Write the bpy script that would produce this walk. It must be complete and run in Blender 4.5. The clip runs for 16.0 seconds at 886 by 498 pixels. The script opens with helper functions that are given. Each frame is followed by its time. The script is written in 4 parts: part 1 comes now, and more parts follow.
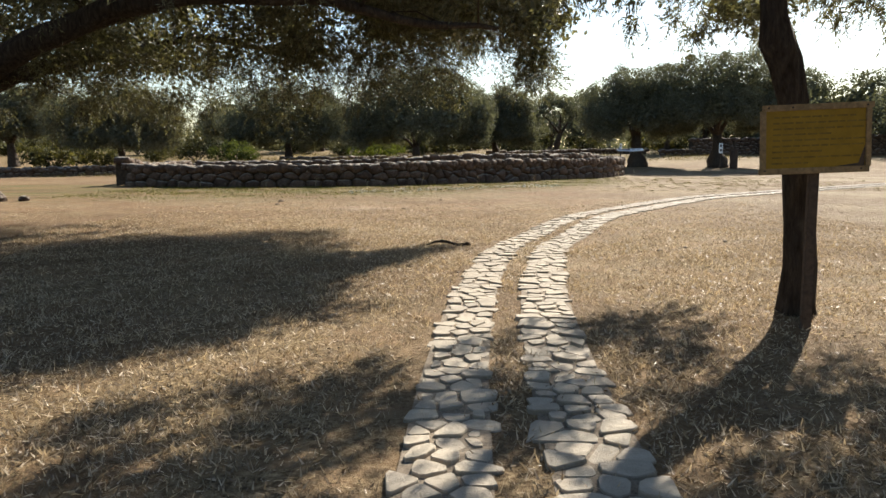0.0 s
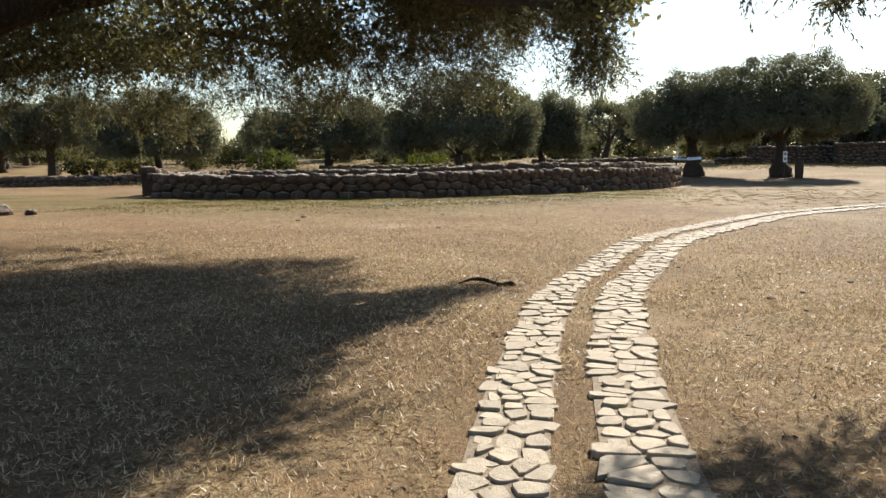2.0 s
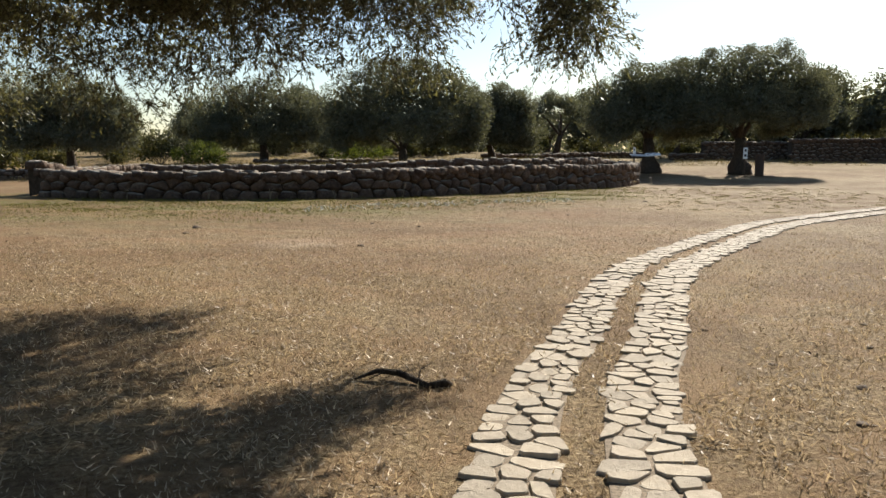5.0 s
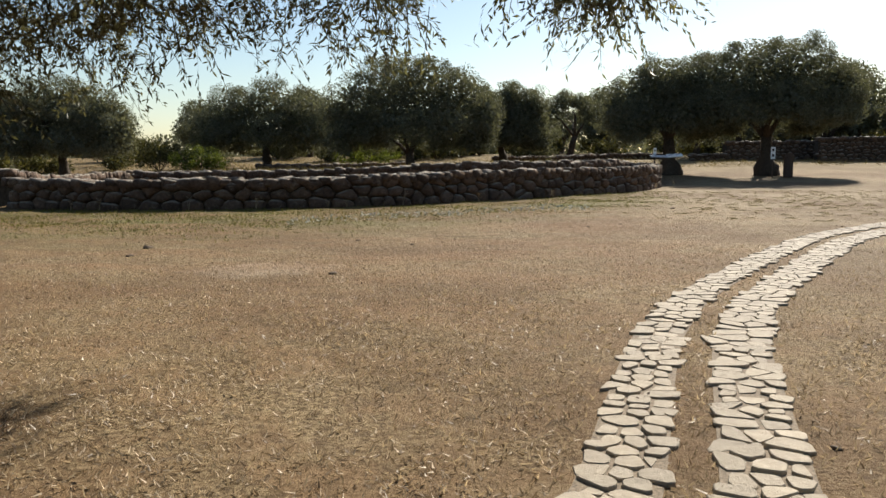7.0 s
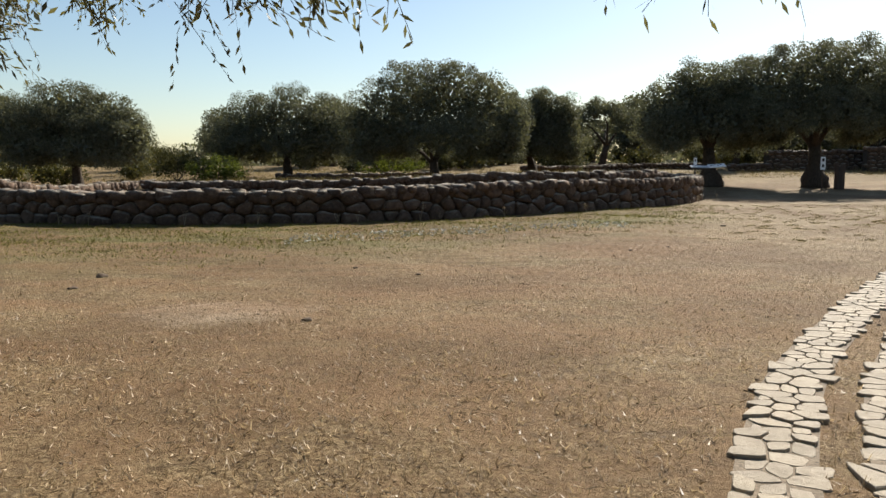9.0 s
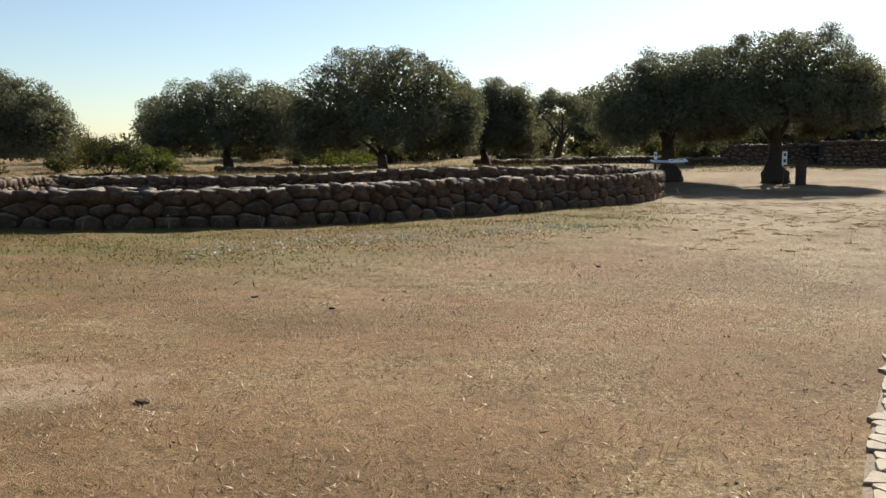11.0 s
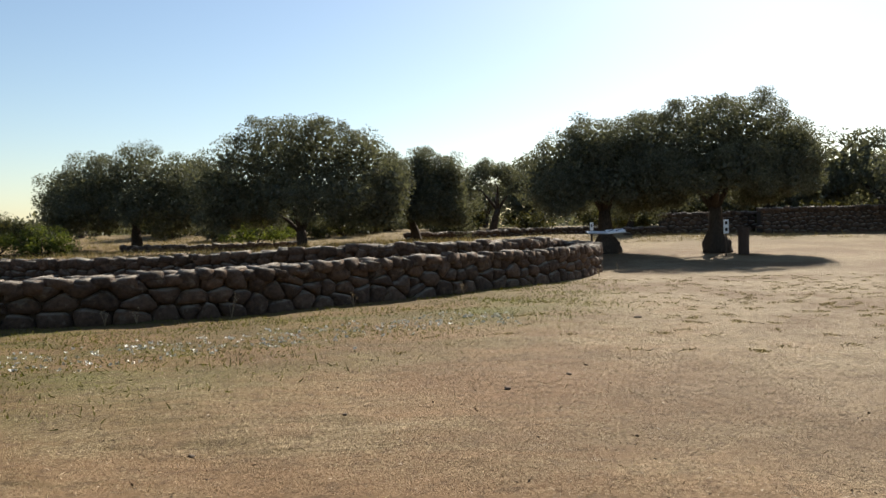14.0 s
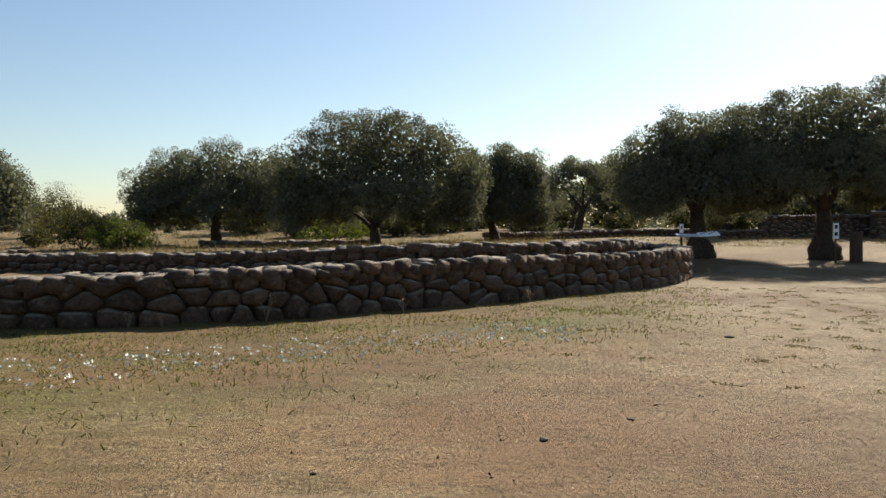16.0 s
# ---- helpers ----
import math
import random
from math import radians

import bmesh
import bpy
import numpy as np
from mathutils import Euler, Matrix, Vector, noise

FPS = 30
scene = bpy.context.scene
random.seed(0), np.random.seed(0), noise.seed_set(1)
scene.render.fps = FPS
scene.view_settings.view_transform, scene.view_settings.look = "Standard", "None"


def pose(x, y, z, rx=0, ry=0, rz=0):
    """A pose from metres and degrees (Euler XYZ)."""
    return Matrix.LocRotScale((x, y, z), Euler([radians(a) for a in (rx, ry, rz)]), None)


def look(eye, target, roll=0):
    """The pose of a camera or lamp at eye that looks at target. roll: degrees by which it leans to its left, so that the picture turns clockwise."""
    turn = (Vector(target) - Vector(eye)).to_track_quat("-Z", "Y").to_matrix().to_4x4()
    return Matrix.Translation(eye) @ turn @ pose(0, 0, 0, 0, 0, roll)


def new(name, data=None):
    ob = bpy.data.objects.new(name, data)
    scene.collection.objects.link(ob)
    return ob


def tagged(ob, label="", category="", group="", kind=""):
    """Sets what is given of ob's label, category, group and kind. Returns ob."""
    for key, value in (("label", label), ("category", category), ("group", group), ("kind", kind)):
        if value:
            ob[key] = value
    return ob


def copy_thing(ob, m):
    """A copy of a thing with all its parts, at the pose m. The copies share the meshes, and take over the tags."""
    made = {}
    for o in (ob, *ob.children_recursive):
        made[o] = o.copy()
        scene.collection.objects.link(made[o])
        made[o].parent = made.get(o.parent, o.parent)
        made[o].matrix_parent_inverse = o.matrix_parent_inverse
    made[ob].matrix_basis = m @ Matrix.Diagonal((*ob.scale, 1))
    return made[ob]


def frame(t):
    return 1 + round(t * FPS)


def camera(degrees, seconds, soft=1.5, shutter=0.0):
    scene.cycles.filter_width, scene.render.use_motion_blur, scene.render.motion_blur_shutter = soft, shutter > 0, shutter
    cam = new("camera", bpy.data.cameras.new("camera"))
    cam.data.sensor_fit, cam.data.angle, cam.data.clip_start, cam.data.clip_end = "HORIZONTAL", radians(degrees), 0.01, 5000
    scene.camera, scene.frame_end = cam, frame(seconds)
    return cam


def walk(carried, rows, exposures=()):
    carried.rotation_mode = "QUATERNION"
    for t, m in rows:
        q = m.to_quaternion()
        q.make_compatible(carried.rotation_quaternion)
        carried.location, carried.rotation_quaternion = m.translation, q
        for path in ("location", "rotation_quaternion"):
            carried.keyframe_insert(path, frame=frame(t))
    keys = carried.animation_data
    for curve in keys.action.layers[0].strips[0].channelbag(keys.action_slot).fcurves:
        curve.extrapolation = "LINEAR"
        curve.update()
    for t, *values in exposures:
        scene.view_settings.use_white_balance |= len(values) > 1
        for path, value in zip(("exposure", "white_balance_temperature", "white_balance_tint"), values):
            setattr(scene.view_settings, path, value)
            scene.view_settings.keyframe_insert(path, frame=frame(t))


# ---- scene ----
cam = camera(60.4, 16.0)
PATH = [
    (0, (0.401, -0.222, 1.332), (0.304, 1.76, 1.087), -0.3),
    (0.5, (0.353, 0.407, 1.372), (0.297, 2.397, 1.179), 0.4),
    (1, (0.389, 1.035, 1.381), (0.234, 3.023, 1.216), -0.3),
    (1.5, (0.383, 1.668, 1.375), (0.131, 3.641, 1.17), -0.7),
    (2, (0.366, 2.288, 1.397), (0.153, 4.264, 1.173), -0.3),
    (2.5, (0.382, 2.902, 1.431), (0.149, 4.876, 1.214), -0.5),
    (3, (0.334, 3.504, 1.457), (0.129, 5.483, 1.247), 0.2),
    (3.5, (0.303, 4.138, 1.459), (0.15, 6.122, 1.261), 0.5),
    (4, (0.315, 4.719, 1.487), (0.171, 6.7, 1.253), -0.3),
    (4.2, (0.311, 4.985, 1.499), (0.241, 6.969, 1.258), -0.1),
    (6.3, (0.581, 7.765, 1.498), (0.446, 9.745, 1.256), -0.6),
    (6.5, (0.581, 8.025, 1.494), (0.438, 10.004, 1.24), -0.9),
    (7, (0.582, 8.663, 1.524), (0.466, 10.646, 1.289), -0.5),
    (7.5, (0.612, 9.285, 1.546), (0.484, 11.271, 1.353), -1.0),
    (8, (0.652, 9.893, 1.534), (0.366, 11.863, 1.34), -1.2),
    (8.5, (0.659, 10.489, 1.565), (0.459, 12.468, 1.359), -0.5),
    (8.7, (0.661, 10.73, 1.558), (0.469, 12.71, 1.35), -0.4),
    (10.8, (0.79, 13.375, 1.665), (0.615, 15.354, 1.432), -0.6),
    (11, (0.814, 13.616, 1.684), (0.74, 15.6, 1.451), -0.2),
    (11.5, (0.906, 14.221, 1.703), (0.878, 16.211, 1.511), -1.1),
    (12, (1.025, 14.839, 1.707), (1.002, 16.833, 1.547), -1.3),
    (12.5, (1.185, 15.462, 1.727), (1.324, 17.454, 1.604), -1.7),
    (13, (1.393, 16.031, 1.74), (1.417, 18.028, 1.636), -1.8),
    (13.5, (1.586, 16.627, 1.77), (1.66, 18.623, 1.674), -0.9),
    (14, (1.82, 17.156, 1.767), (1.891, 19.154, 1.72), -1.2),
    (14.5, (2.06, 17.756, 1.737), (2.021, 19.754, 1.66), -1.2),
    (15, (2.248, 18.315, 1.748), (2.316, 20.313, 1.678), -1.0),
    (15.5, (2.42, 18.757, 1.749), (2.296, 20.753, 1.693), -1.0),
    (16, (2.477, 19.149, 1.75), (2.316, 21.142, 1.705), -0.3),
]
EXPOSURES = [(0, 1.5), (4.2, 1.32), (6.5, 1.09), (9.0, 1.09), (11.0, 1.2), (16, 1.15)]
walk(cam, [(t, look(eye, target, roll)) for t, eye, target, roll in PATH], EXPOSURES)

# ---- light ----
SUN_AZ, SUN_EL = radians(27.2), radians(34.2)
world = bpy.data.worlds.new("sky")
scene.world = world
world.use_nodes = True
wn = world.node_tree
sky = wn.nodes.new("ShaderNodeTexSky")
sky.sky_type, sky.sun_disc = "NISHITA", False
sky.sun_elevation, sky.sun_rotation = SUN_EL, SUN_AZ
sky.altitude, sky.air_density, sky.dust_density, sky.ozone_density = 30, 1.15, 0.5, 1.9
wn.nodes["Background"].inputs["Strength"].default_value = 0.057
wn.links.new(sky.outputs[0], wn.nodes["Background"].inputs["Color"])
to_sun = Vector((math.sin(SUN_AZ) * math.cos(SUN_EL), math.cos(SUN_AZ) * math.cos(SUN_EL), math.sin(SUN_EL)))
lamp = bpy.data.lights.new("sun", "SUN")
lamp.energy, lamp.angle, lamp.color = 5.0, radians(0.55), (1.0, 0.93, 0.82)
sun = new("sun", lamp)
sun.matrix_world = look(to_sun * 100, (0, 0, 0))

# ---- materials ----


def material(name, rough=0.9, spec=0.3):
    m = bpy.data.materials.new(name)
    m.use_nodes = True
    nt = m.node_tree
    b = nt.nodes["Principled BSDF"]
    b.inputs["Roughness"].default_value = rough
    b.inputs["Specular IOR Level"].default_value = spec
    return m, nt, b


def node(nt, kind, **values):
    n = nt.nodes.new(kind)
    for k, v in values.items():
        n.inputs[k.replace("_", " ")].default_value = v
    return n


def noise_tex(nt, vec, scale, detail=4.0, rough=0.6):
    n = node(nt, "ShaderNodeTexNoise", Scale=scale, Detail=detail, Roughness=rough)
    nt.links.new(vec, n.inputs["Vector"])
    return n.outputs["Fac"]


def ramp(nt, fac, stops):
    n = nt.nodes.new("ShaderNodeValToRGB")
    e = n.color_ramp.elements
    while len(e) < len(stops):
        e.new(0.5)
    for el, (p, c) in zip(e, stops):
        el.position, el.color = p, (*c, 1)
    nt.links.new(fac, n.inputs["Fac"])
    return n.outputs["Color"]


def math_node(nt, op, a, b=None, clamp=False):
    n = nt.nodes.new("ShaderNodeMath")
    n.operation, n.use_clamp = op, clamp
    for i, v in enumerate((a, b)):
        if v is None:
            continue
        if isinstance(v, (int, float)):
            n.inputs[i].default_value = v
        else:
            nt.links.new(v, n.inputs[i])
    return n.outputs[0]


def mix(nt, fac, a, b, mode="MIX"):
    n = nt.nodes.new("ShaderNodeMix")
    n.data_type, n.blend_type = "RGBA", mode
    for sock, v in ((n.inputs[0], fac), (n.inputs[6], a), (n.inputs[7], b)):
        if isinstance(v, (int, float)):
            sock.default_value = v
        elif isinstance(v, tuple):
            sock.default_value = (*v, 1)
        else:
            nt.links.new(v, sock)
    return n.outputs[2]


def smooth(nt, v, lo, hi):
    n = nt.nodes.new("ShaderNodeMapRange")
    n.interpolation_type = "SMOOTHSTEP"
    nt.links.new(v, n.inputs[0])
    n.inputs[1].default_value, n.inputs[2].default_value = lo, hi
    return n.outputs[0]


def bump(nt, bsdf, height, strength, distance):
    n = nt.nodes.new("ShaderNodeBump")
    n.inputs["Strength"].default_value, n.inputs["Distance"].default_value = strength, distance
    nt.links.new(height, n.inputs["Height"])
    nt.links.new(n.outputs[0], bsdf.inputs["Normal"])


def position(nt):
    return nt.nodes.new("ShaderNodeNewGeometry").outputs["Position"]


def ground_material():
    m, nt, b = material("dry_grass_ground", 0.95, 0.15)
    pos = position(nt)
    sep = nt.nodes.new("ShaderNodeSeparateXYZ")
    nt.links.new(pos, sep.inputs[0])
    x, y = sep.outputs[0], sep.outputs[1]
    big = noise_tex(nt, pos, 0.22, 3)
    mid = noise_tex(nt, pos, 1.3, 5, 0.65)
    fine = noise_tex(nt, pos, 26, 5, 0.75)
    tiny = noise_tex(nt, pos, 95, 3, 0.7)
    straw = ramp(nt, fine, [(0.33, (0.0412, 0.026, 0.0128)), (0.47, (0.159, 0.108, 0.0544)), (0.62, (0.355, 0.272, 0.156))])
    earth = ramp(nt, fine, [(0.2, (0.0951, 0.0569, 0.0301)), (0.48, (0.209, 0.136, 0.0713)), (0.78, (0.304, 0.22, 0.124))])
    green = ramp(nt, fine, [(0.3, (0.0302, 0.0341, 0.0069)), (0.5, (0.0906, 0.0942, 0.0207)), (0.72, (0.172, 0.166, 0.0517))])
    pale = ramp(nt, fine, [(0.22, (0.14, 0.101, 0.0609)), (0.5, (0.247, 0.192, 0.118)), (0.78, (0.33, 0.269, 0.18))])
    c = mix(nt, smooth(nt, mid, 0.44, 0.6), straw, earth)
    streak = nt.nodes.new("ShaderNodeMapping")
    streak.inputs["Rotation"].default_value, streak.inputs["Scale"].default_value = (0, 0, 0.5), (0.35, 1.6, 1)
    nt.links.new(pos, streak.inputs[0])
    swath = noise_tex(nt, streak.outputs[0], 1.6, 5, 0.7)
    c = mix(nt, math_node(nt, "MULTIPLY", smooth(nt, swath, 0.5, 0.66), 0.4), c, (0.286, 0.213, 0.122))
    # worn gravelly soil towards the visitors' route
    worn = math_node(nt, "ADD", math_node(nt, "MULTIPLY", x, 0.16), math_node(nt, "ADD", math_node(nt, "MULTIPLY", big, 1.6), -1.25))
    worn = math_node(nt, "MULTIPLY", smooth(nt, worn, -0.05, 1.0), math_node(nt, "MULTIPLY", math_node(nt, "SUBTRACT", 1.0, smooth(nt, y, 44, 60)), 0.8))
    c = mix(nt, worn, c, pale)
    # greener strip that keeps moisture before the long wall
    diag = math_node(nt, "SUBTRACT", y, math_node(nt, "MULTIPLY", smooth(nt, x, -6, 10), 11.0))
    strip = math_node(nt, "MULTIPLY", smooth(nt, diag, 19.5, 28.5), math_node(nt, "SUBTRACT", 1.0, smooth(nt, diag, 34.0, 38.0)))
    strip = math_node(nt, "MULTIPLY", strip, smooth(nt, math_node(nt, "ADD", math_node(nt, "MULTIPLY", mid, 0.6), math_node(nt, "MULTIPLY", big, 0.6)), 0.33, 0.55))
    strip = math_node(nt, "MULTIPLY", strip, math_node(nt, "SUBTRACT", 1.0, smooth(nt, x, 3.5, 8.0)))
    c = mix(nt, strip, c, green)
    # patches of half-dry clover and trodden brown stubble
    tuft = noise_tex(nt, streak.outputs[0], 2.6, 6, 0.75)
    west = math_node(nt, "MULTIPLY", smooth(nt, y, 17.0, 22.0), math_node(nt, "SUBTRACT", 1.0, smooth(nt, x, 0.5, 5.5)))
    c = mix(nt, math_node(nt, "MULTIPLY", math_node(nt, "MULTIPLY", smooth(nt, tuft, 0.45, 0.62), west), 0.62), c, (0.0951, 0.0712, 0.0267))
    c = mix(nt, math_node(nt, "MULTIPLY", smooth(nt, noise_tex(nt, pos, 0.75, 5, 0.7), 0.5, 0.62), 0.3), c, (0.133, 0.0867, 0.0435))
    # a bare scraped patch
    dx = math_node(nt, "MULTIPLY", math_node(nt, "ADD", x, 2.6), 0.55)
    dy = math_node(nt, "ADD", y, -19.0)
    r = math_node(nt, "SQRT", math_node(nt, "ADD", math_node(nt, "MULTIPLY", dx, dx), math_node(nt, "MULTIPLY", dy, dy)))
    r = math_node(nt, "ADD", r, math_node(nt, "MULTIPLY", mid, 0.9))
    c = mix(nt, math_node(nt, "SUBTRACT", 1.0, smooth(nt, r, 0.85, 1.2)), c, (0.37, 0.29, 0.2))
    c = mix(nt, math_node(nt, "MULTIPLY", smooth(nt, big, 0.4, 0.6), 0.62), c, (0.121, 0.0712, 0.0348))
    # red-brown bare earth showing through towards the ring wall
    red = math_node(nt, "MULTIPLY", smooth(nt, noise_tex(nt, streak.outputs[0], 0.55, 5, 0.65), 0.42, 0.6), math_node(nt, "MULTIPLY", smooth(nt, y, 12, 19), math_node(nt, "SUBTRACT", 1.0, smooth(nt, x, 2.0, 7.0))))
    c = mix(nt, math_node(nt, "MULTIPLY", red, 0.5), c, (0.215, 0.125, 0.063))
    blot = noise_tex(nt, pos, 5.5, 4, 0.7)
    c = mix(nt, math_node(nt, "MULTIPLY", smooth(nt, blot, 0.48, 0.68), 0.55), c, (0.076, 0.0495, 0.0261))
    c = mix(nt, math_node(nt, "MULTIPLY", smooth(nt, y, 52, 75), 0.5), c, (0.165, 0.126, 0.055))
    nt.links.new(c, b.inputs["Base Color"])
    h = math_node(nt, "ADD", math_node(nt, "MULTIPLY", fine, 1.0), math_node(nt, "MULTIPLY", tiny, 0.5))
    h = math_node(nt, "ADD", h, math_node(nt, "MULTIPLY", mid, 2.2))
    bump(nt, b, h, 0.85, 0.04)
    return m


def random_value(nt, per_object):
    if per_object:
        return nt.nodes.new("ShaderNodeObjectInfo").outputs["Random"]
    return nt.nodes.new("ShaderNodeNewGeometry").outputs["Random Per Island"]


def stone_material(name, dark, light, lichen, per_object, scale=1.0, rough=0.92, lo=(0.62, 0.58, 0.55), hi=(1.25, 1.16, 1.06), lit_top=None, relief=1.0):
    m, nt, b = material(name, rough, 0.25)
    pos = position(nt)
    v = random_value(nt, per_object)
    c = ramp(nt, noise_tex(nt, pos, 9 * scale, 6, 0.7), [(0.3, dark), (0.68, light)])
    c = mix(nt, 1.0, c, ramp(nt, v, [(0.0, lo), (0.5, (0.95, 0.93, 0.91)), (1.0, hi)]), "MULTIPLY")
    c = mix(nt, math_node(nt, "MULTIPLY", smooth(nt, noise_tex(nt, pos, 5 * scale, 5, 0.7), 0.56, 0.66), 0.55), c, lichen)
    # upward faces painted paler: sunlit tops put into the colour, patchy like pale lichen
    if lit_top:
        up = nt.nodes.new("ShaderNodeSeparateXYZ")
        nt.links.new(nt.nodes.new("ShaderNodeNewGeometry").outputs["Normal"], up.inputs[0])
        c = mix(nt, math_node(nt, "MULTIPLY", smooth(nt, up.outputs[2], 0.45, 0.9), math_node(nt, "MULTIPLY", smooth(nt, noise_tex(nt, pos, 4, 4), 0.3, 0.55), 0.75)), c, lit_top)
    nt.links.new(c, b.inputs["Base Color"])
    h = math_node(nt, "ADD", noise_tex(nt, pos, 14 * scale, 6, 0.7), math_node(nt, "MULTIPLY", noise_tex(nt, pos, 60 * scale, 3), 0.3))
    bump(nt, b, h, relief, 0.075 / scale)
    return m


def leaf_material(name, a, bcol, glow, thin=0.4, rough=0.72, spec=0.12):
    m, nt, b = material(name, rough, spec)
    v = random_value(nt, False)
    c = ramp(nt, v, [(0.0, a), (0.75, bcol), (1.0, tuple(min(1, 1.5 * q) for q in bcol))])
    nt.links.new(c, b.inputs["Base Color"])
    tr = nt.nodes.new("ShaderNodeBsdfTranslucent")
    nt.links.new(mix(nt, 1.0, c, glow, "MULTIPLY"), tr.inputs["Color"])
    mx = nt.nodes.new("ShaderNodeMixShader")
    mx.inputs[0].default_value = thin
    nt.links.new(b.outputs[0], mx.inputs[1])
    nt.links.new(tr.outputs[0], mx.inputs[2])
    nt.links.new(mx.outputs[0], nt.nodes["Material Output"].inputs["Surface"])
    return m


def bark_material():
    m, nt, b = material("olive_bark", 0.95, 0.15)
    mp = nt.nodes.new("ShaderNodeMapping")
    mp.inputs["Scale"].default_value = (1, 1, 0.22)
    nt.links.new(position(nt), mp.inputs[0])
    f = noise_tex(nt, mp.outputs[0], 22, 6, 0.7)
    c = ramp(nt, f, [(0.3, (0.02, 0.015, 0.011)), (0.55, (0.065, 0.05, 0.037)), (0.75, (0.125, 0.098, 0.074))])
    nt.links.new(c, b.inputs["Base Color"])
    bump(nt, b, f, 1.0, 0.06)
    return m


def plain(name, col, rough=0.7, var=0.3, scale=12.0, spec=0.3):
    m, nt, b = material(name, rough, spec)
    pos = position(nt)
    f = noise_tex(nt, pos, scale, 5, 0.65)
    c = ramp(nt, f, [(0.3, tuple(q * (1 - var) for q in col)), (0.7, tuple(min(1, q * (1 + var)) for q in col))])
    nt.links.new(c, b.inputs["Base Color"])
    bump(nt, b, f, 0.3, 0.01)
    return m


M_GROUND = ground_material()
M_WALLSTONE = stone_material("basalt_wall_stone", (0.059, 0.04, 0.0295), (0.167, 0.116, 0.0838), (0.23, 0.185, 0.13), True, lit_top=(0.36, 0.32, 0.255))
M_WALLREST = stone_material("basalt_wall_rubble", (0.059, 0.04, 0.0295), (0.167, 0.116, 0.0838), (0.23, 0.185, 0.13), False, lit_top=(0.36, 0.32, 0.255))
M_CORE = plain("wall_earth_core", (0.06, 0.045, 0.032), 0.95, 0.5, 8)
M_FLAG = stone_material("pale_flagstone", (0.286, 0.243, 0.184), (0.377, 0.328, 0.255), (0.286, 0.249, 0.194), True, 1.4, 0.85, (0.84, 0.83, 0.82), (1.08, 1.06, 1.03), relief=0.4)
M_FLAGREST = stone_material("pale_flagstone_far", (0.286, 0.243, 0.184), (0.377, 0.328, 0.255), (0.286, 0.249, 0.194), False, 1.4, 0.85, (0.84, 0.83, 0.82), (1.08, 1.06, 1.03), relief=0.4)
M_BED = plain("gritty_track_bed", (0.166, 0.129, 0.0889), 0.95, 0.6, 60)
M_BARK = bark_material()
M_LEAF = leaf_material("olive_leaf", (0.06, 0.063, 0.038), (0.14, 0.14, 0.092), (1.2, 1.1, 0.52), 0.36, 0.5, 0.3)
M_FARLEAF = leaf_material("olive_foliage", (0.0739, 0.0795, 0.056), (0.11, 0.115, 0.0829), (1.2, 1.14, 0.7), 0.32, 0.75, 0.12)
M_BUSH = leaf_material("mastic_leaf", (0.0352, 0.0484, 0.0123), (0.106, 0.128, 0.0352), (1.25, 1.2, 0.5), 0.4)
M_SHRUB = leaf_material("shrub_leaf", (0.03, 0.034, 0.015), (0.09, 0.088, 0.04), (1.2, 1.1, 0.5), 0.3)
M_STRAW = leaf_material("dry_straw", (0.13, 0.088, 0.05), (0.475, 0.385, 0.265), (1.0, 0.92, 0.75), 0.3, 0.5, 0.3)
M_DRYGRASS = leaf_material("tall_dry_grass", (0.06, 0.05, 0.024), (0.2, 0.165, 0.08), (1.1, 1.0, 0.6), 0.3)
M_GREENBLADE = leaf_material("green_grass", (0.04, 0.045, 0.01), (0.125, 0.122, 0.03), (1.2, 1.1, 0.5), 0.3)
M_PETAL = plain("white_petal", (0.775, 0.765, 0.696), 0.7, 0.1)
M_CLOD = plain("dark_clod", (0.102, 0.0739, 0.0508), 0.95, 0.5, 25)
M_YELLOW = plain("weathered_yellow_board", (0.307, 0.181, 0.0129), 0.6, 0.18, 9)
M_FRAME = plain("weathered_sign_wood", (0.27, 0.18, 0.085), 0.8, 0.35, 30)
M_INK = plain("faded_brown_lettering", (0.20, 0.125, 0.02), 0.7, 0.3)
M_POST = plain("dark_post_wood", (0.085, 0.058, 0.04), 0.85, 0.4, 30)
M_WHITE = plain("white_panel", (0.72, 0.72, 0.70), 0.5, 0.1)
M_GREY = plain("grey_panel", (0.42, 0.44, 0.46), 0.5, 0.15)
M_DARK = plain("dark_marking", (0.035, 0.03, 0.028), 0.7, 0.2)
M_BIN = plain("brown_bin_wood", (0.075, 0.05, 0.036), 0.85, 0.4, 25)

# ---- geometry helpers ----


def finish(name, bm, mat, smooth_shade=False):
    me = bpy.data.meshes.new(name)
    bm.to_mesh(me)
    bm.free()
    me.materials.append(mat)
    if smooth_shade:
        me.shade_smooth()
    return me


def part(name, bm, mat, parent, label="", smooth_shade=False):
    me = bm if isinstance(bm, bpy.types.Mesh) else finish(name, bm, mat, smooth_shade)
    ob = new(name, me)
    ob.parent = parent
    if label:
        tagged(ob, label)
    return ob


def thing(name, x, y, z, label, category, group="", kind="", rz=0.0):
    ob = new(name)
    ob.empty_display_size = 0.2
    ob.matrix_world = pose(x, y, z, 0, 0, rz)
    return tagged(ob, label, category, group, kind)


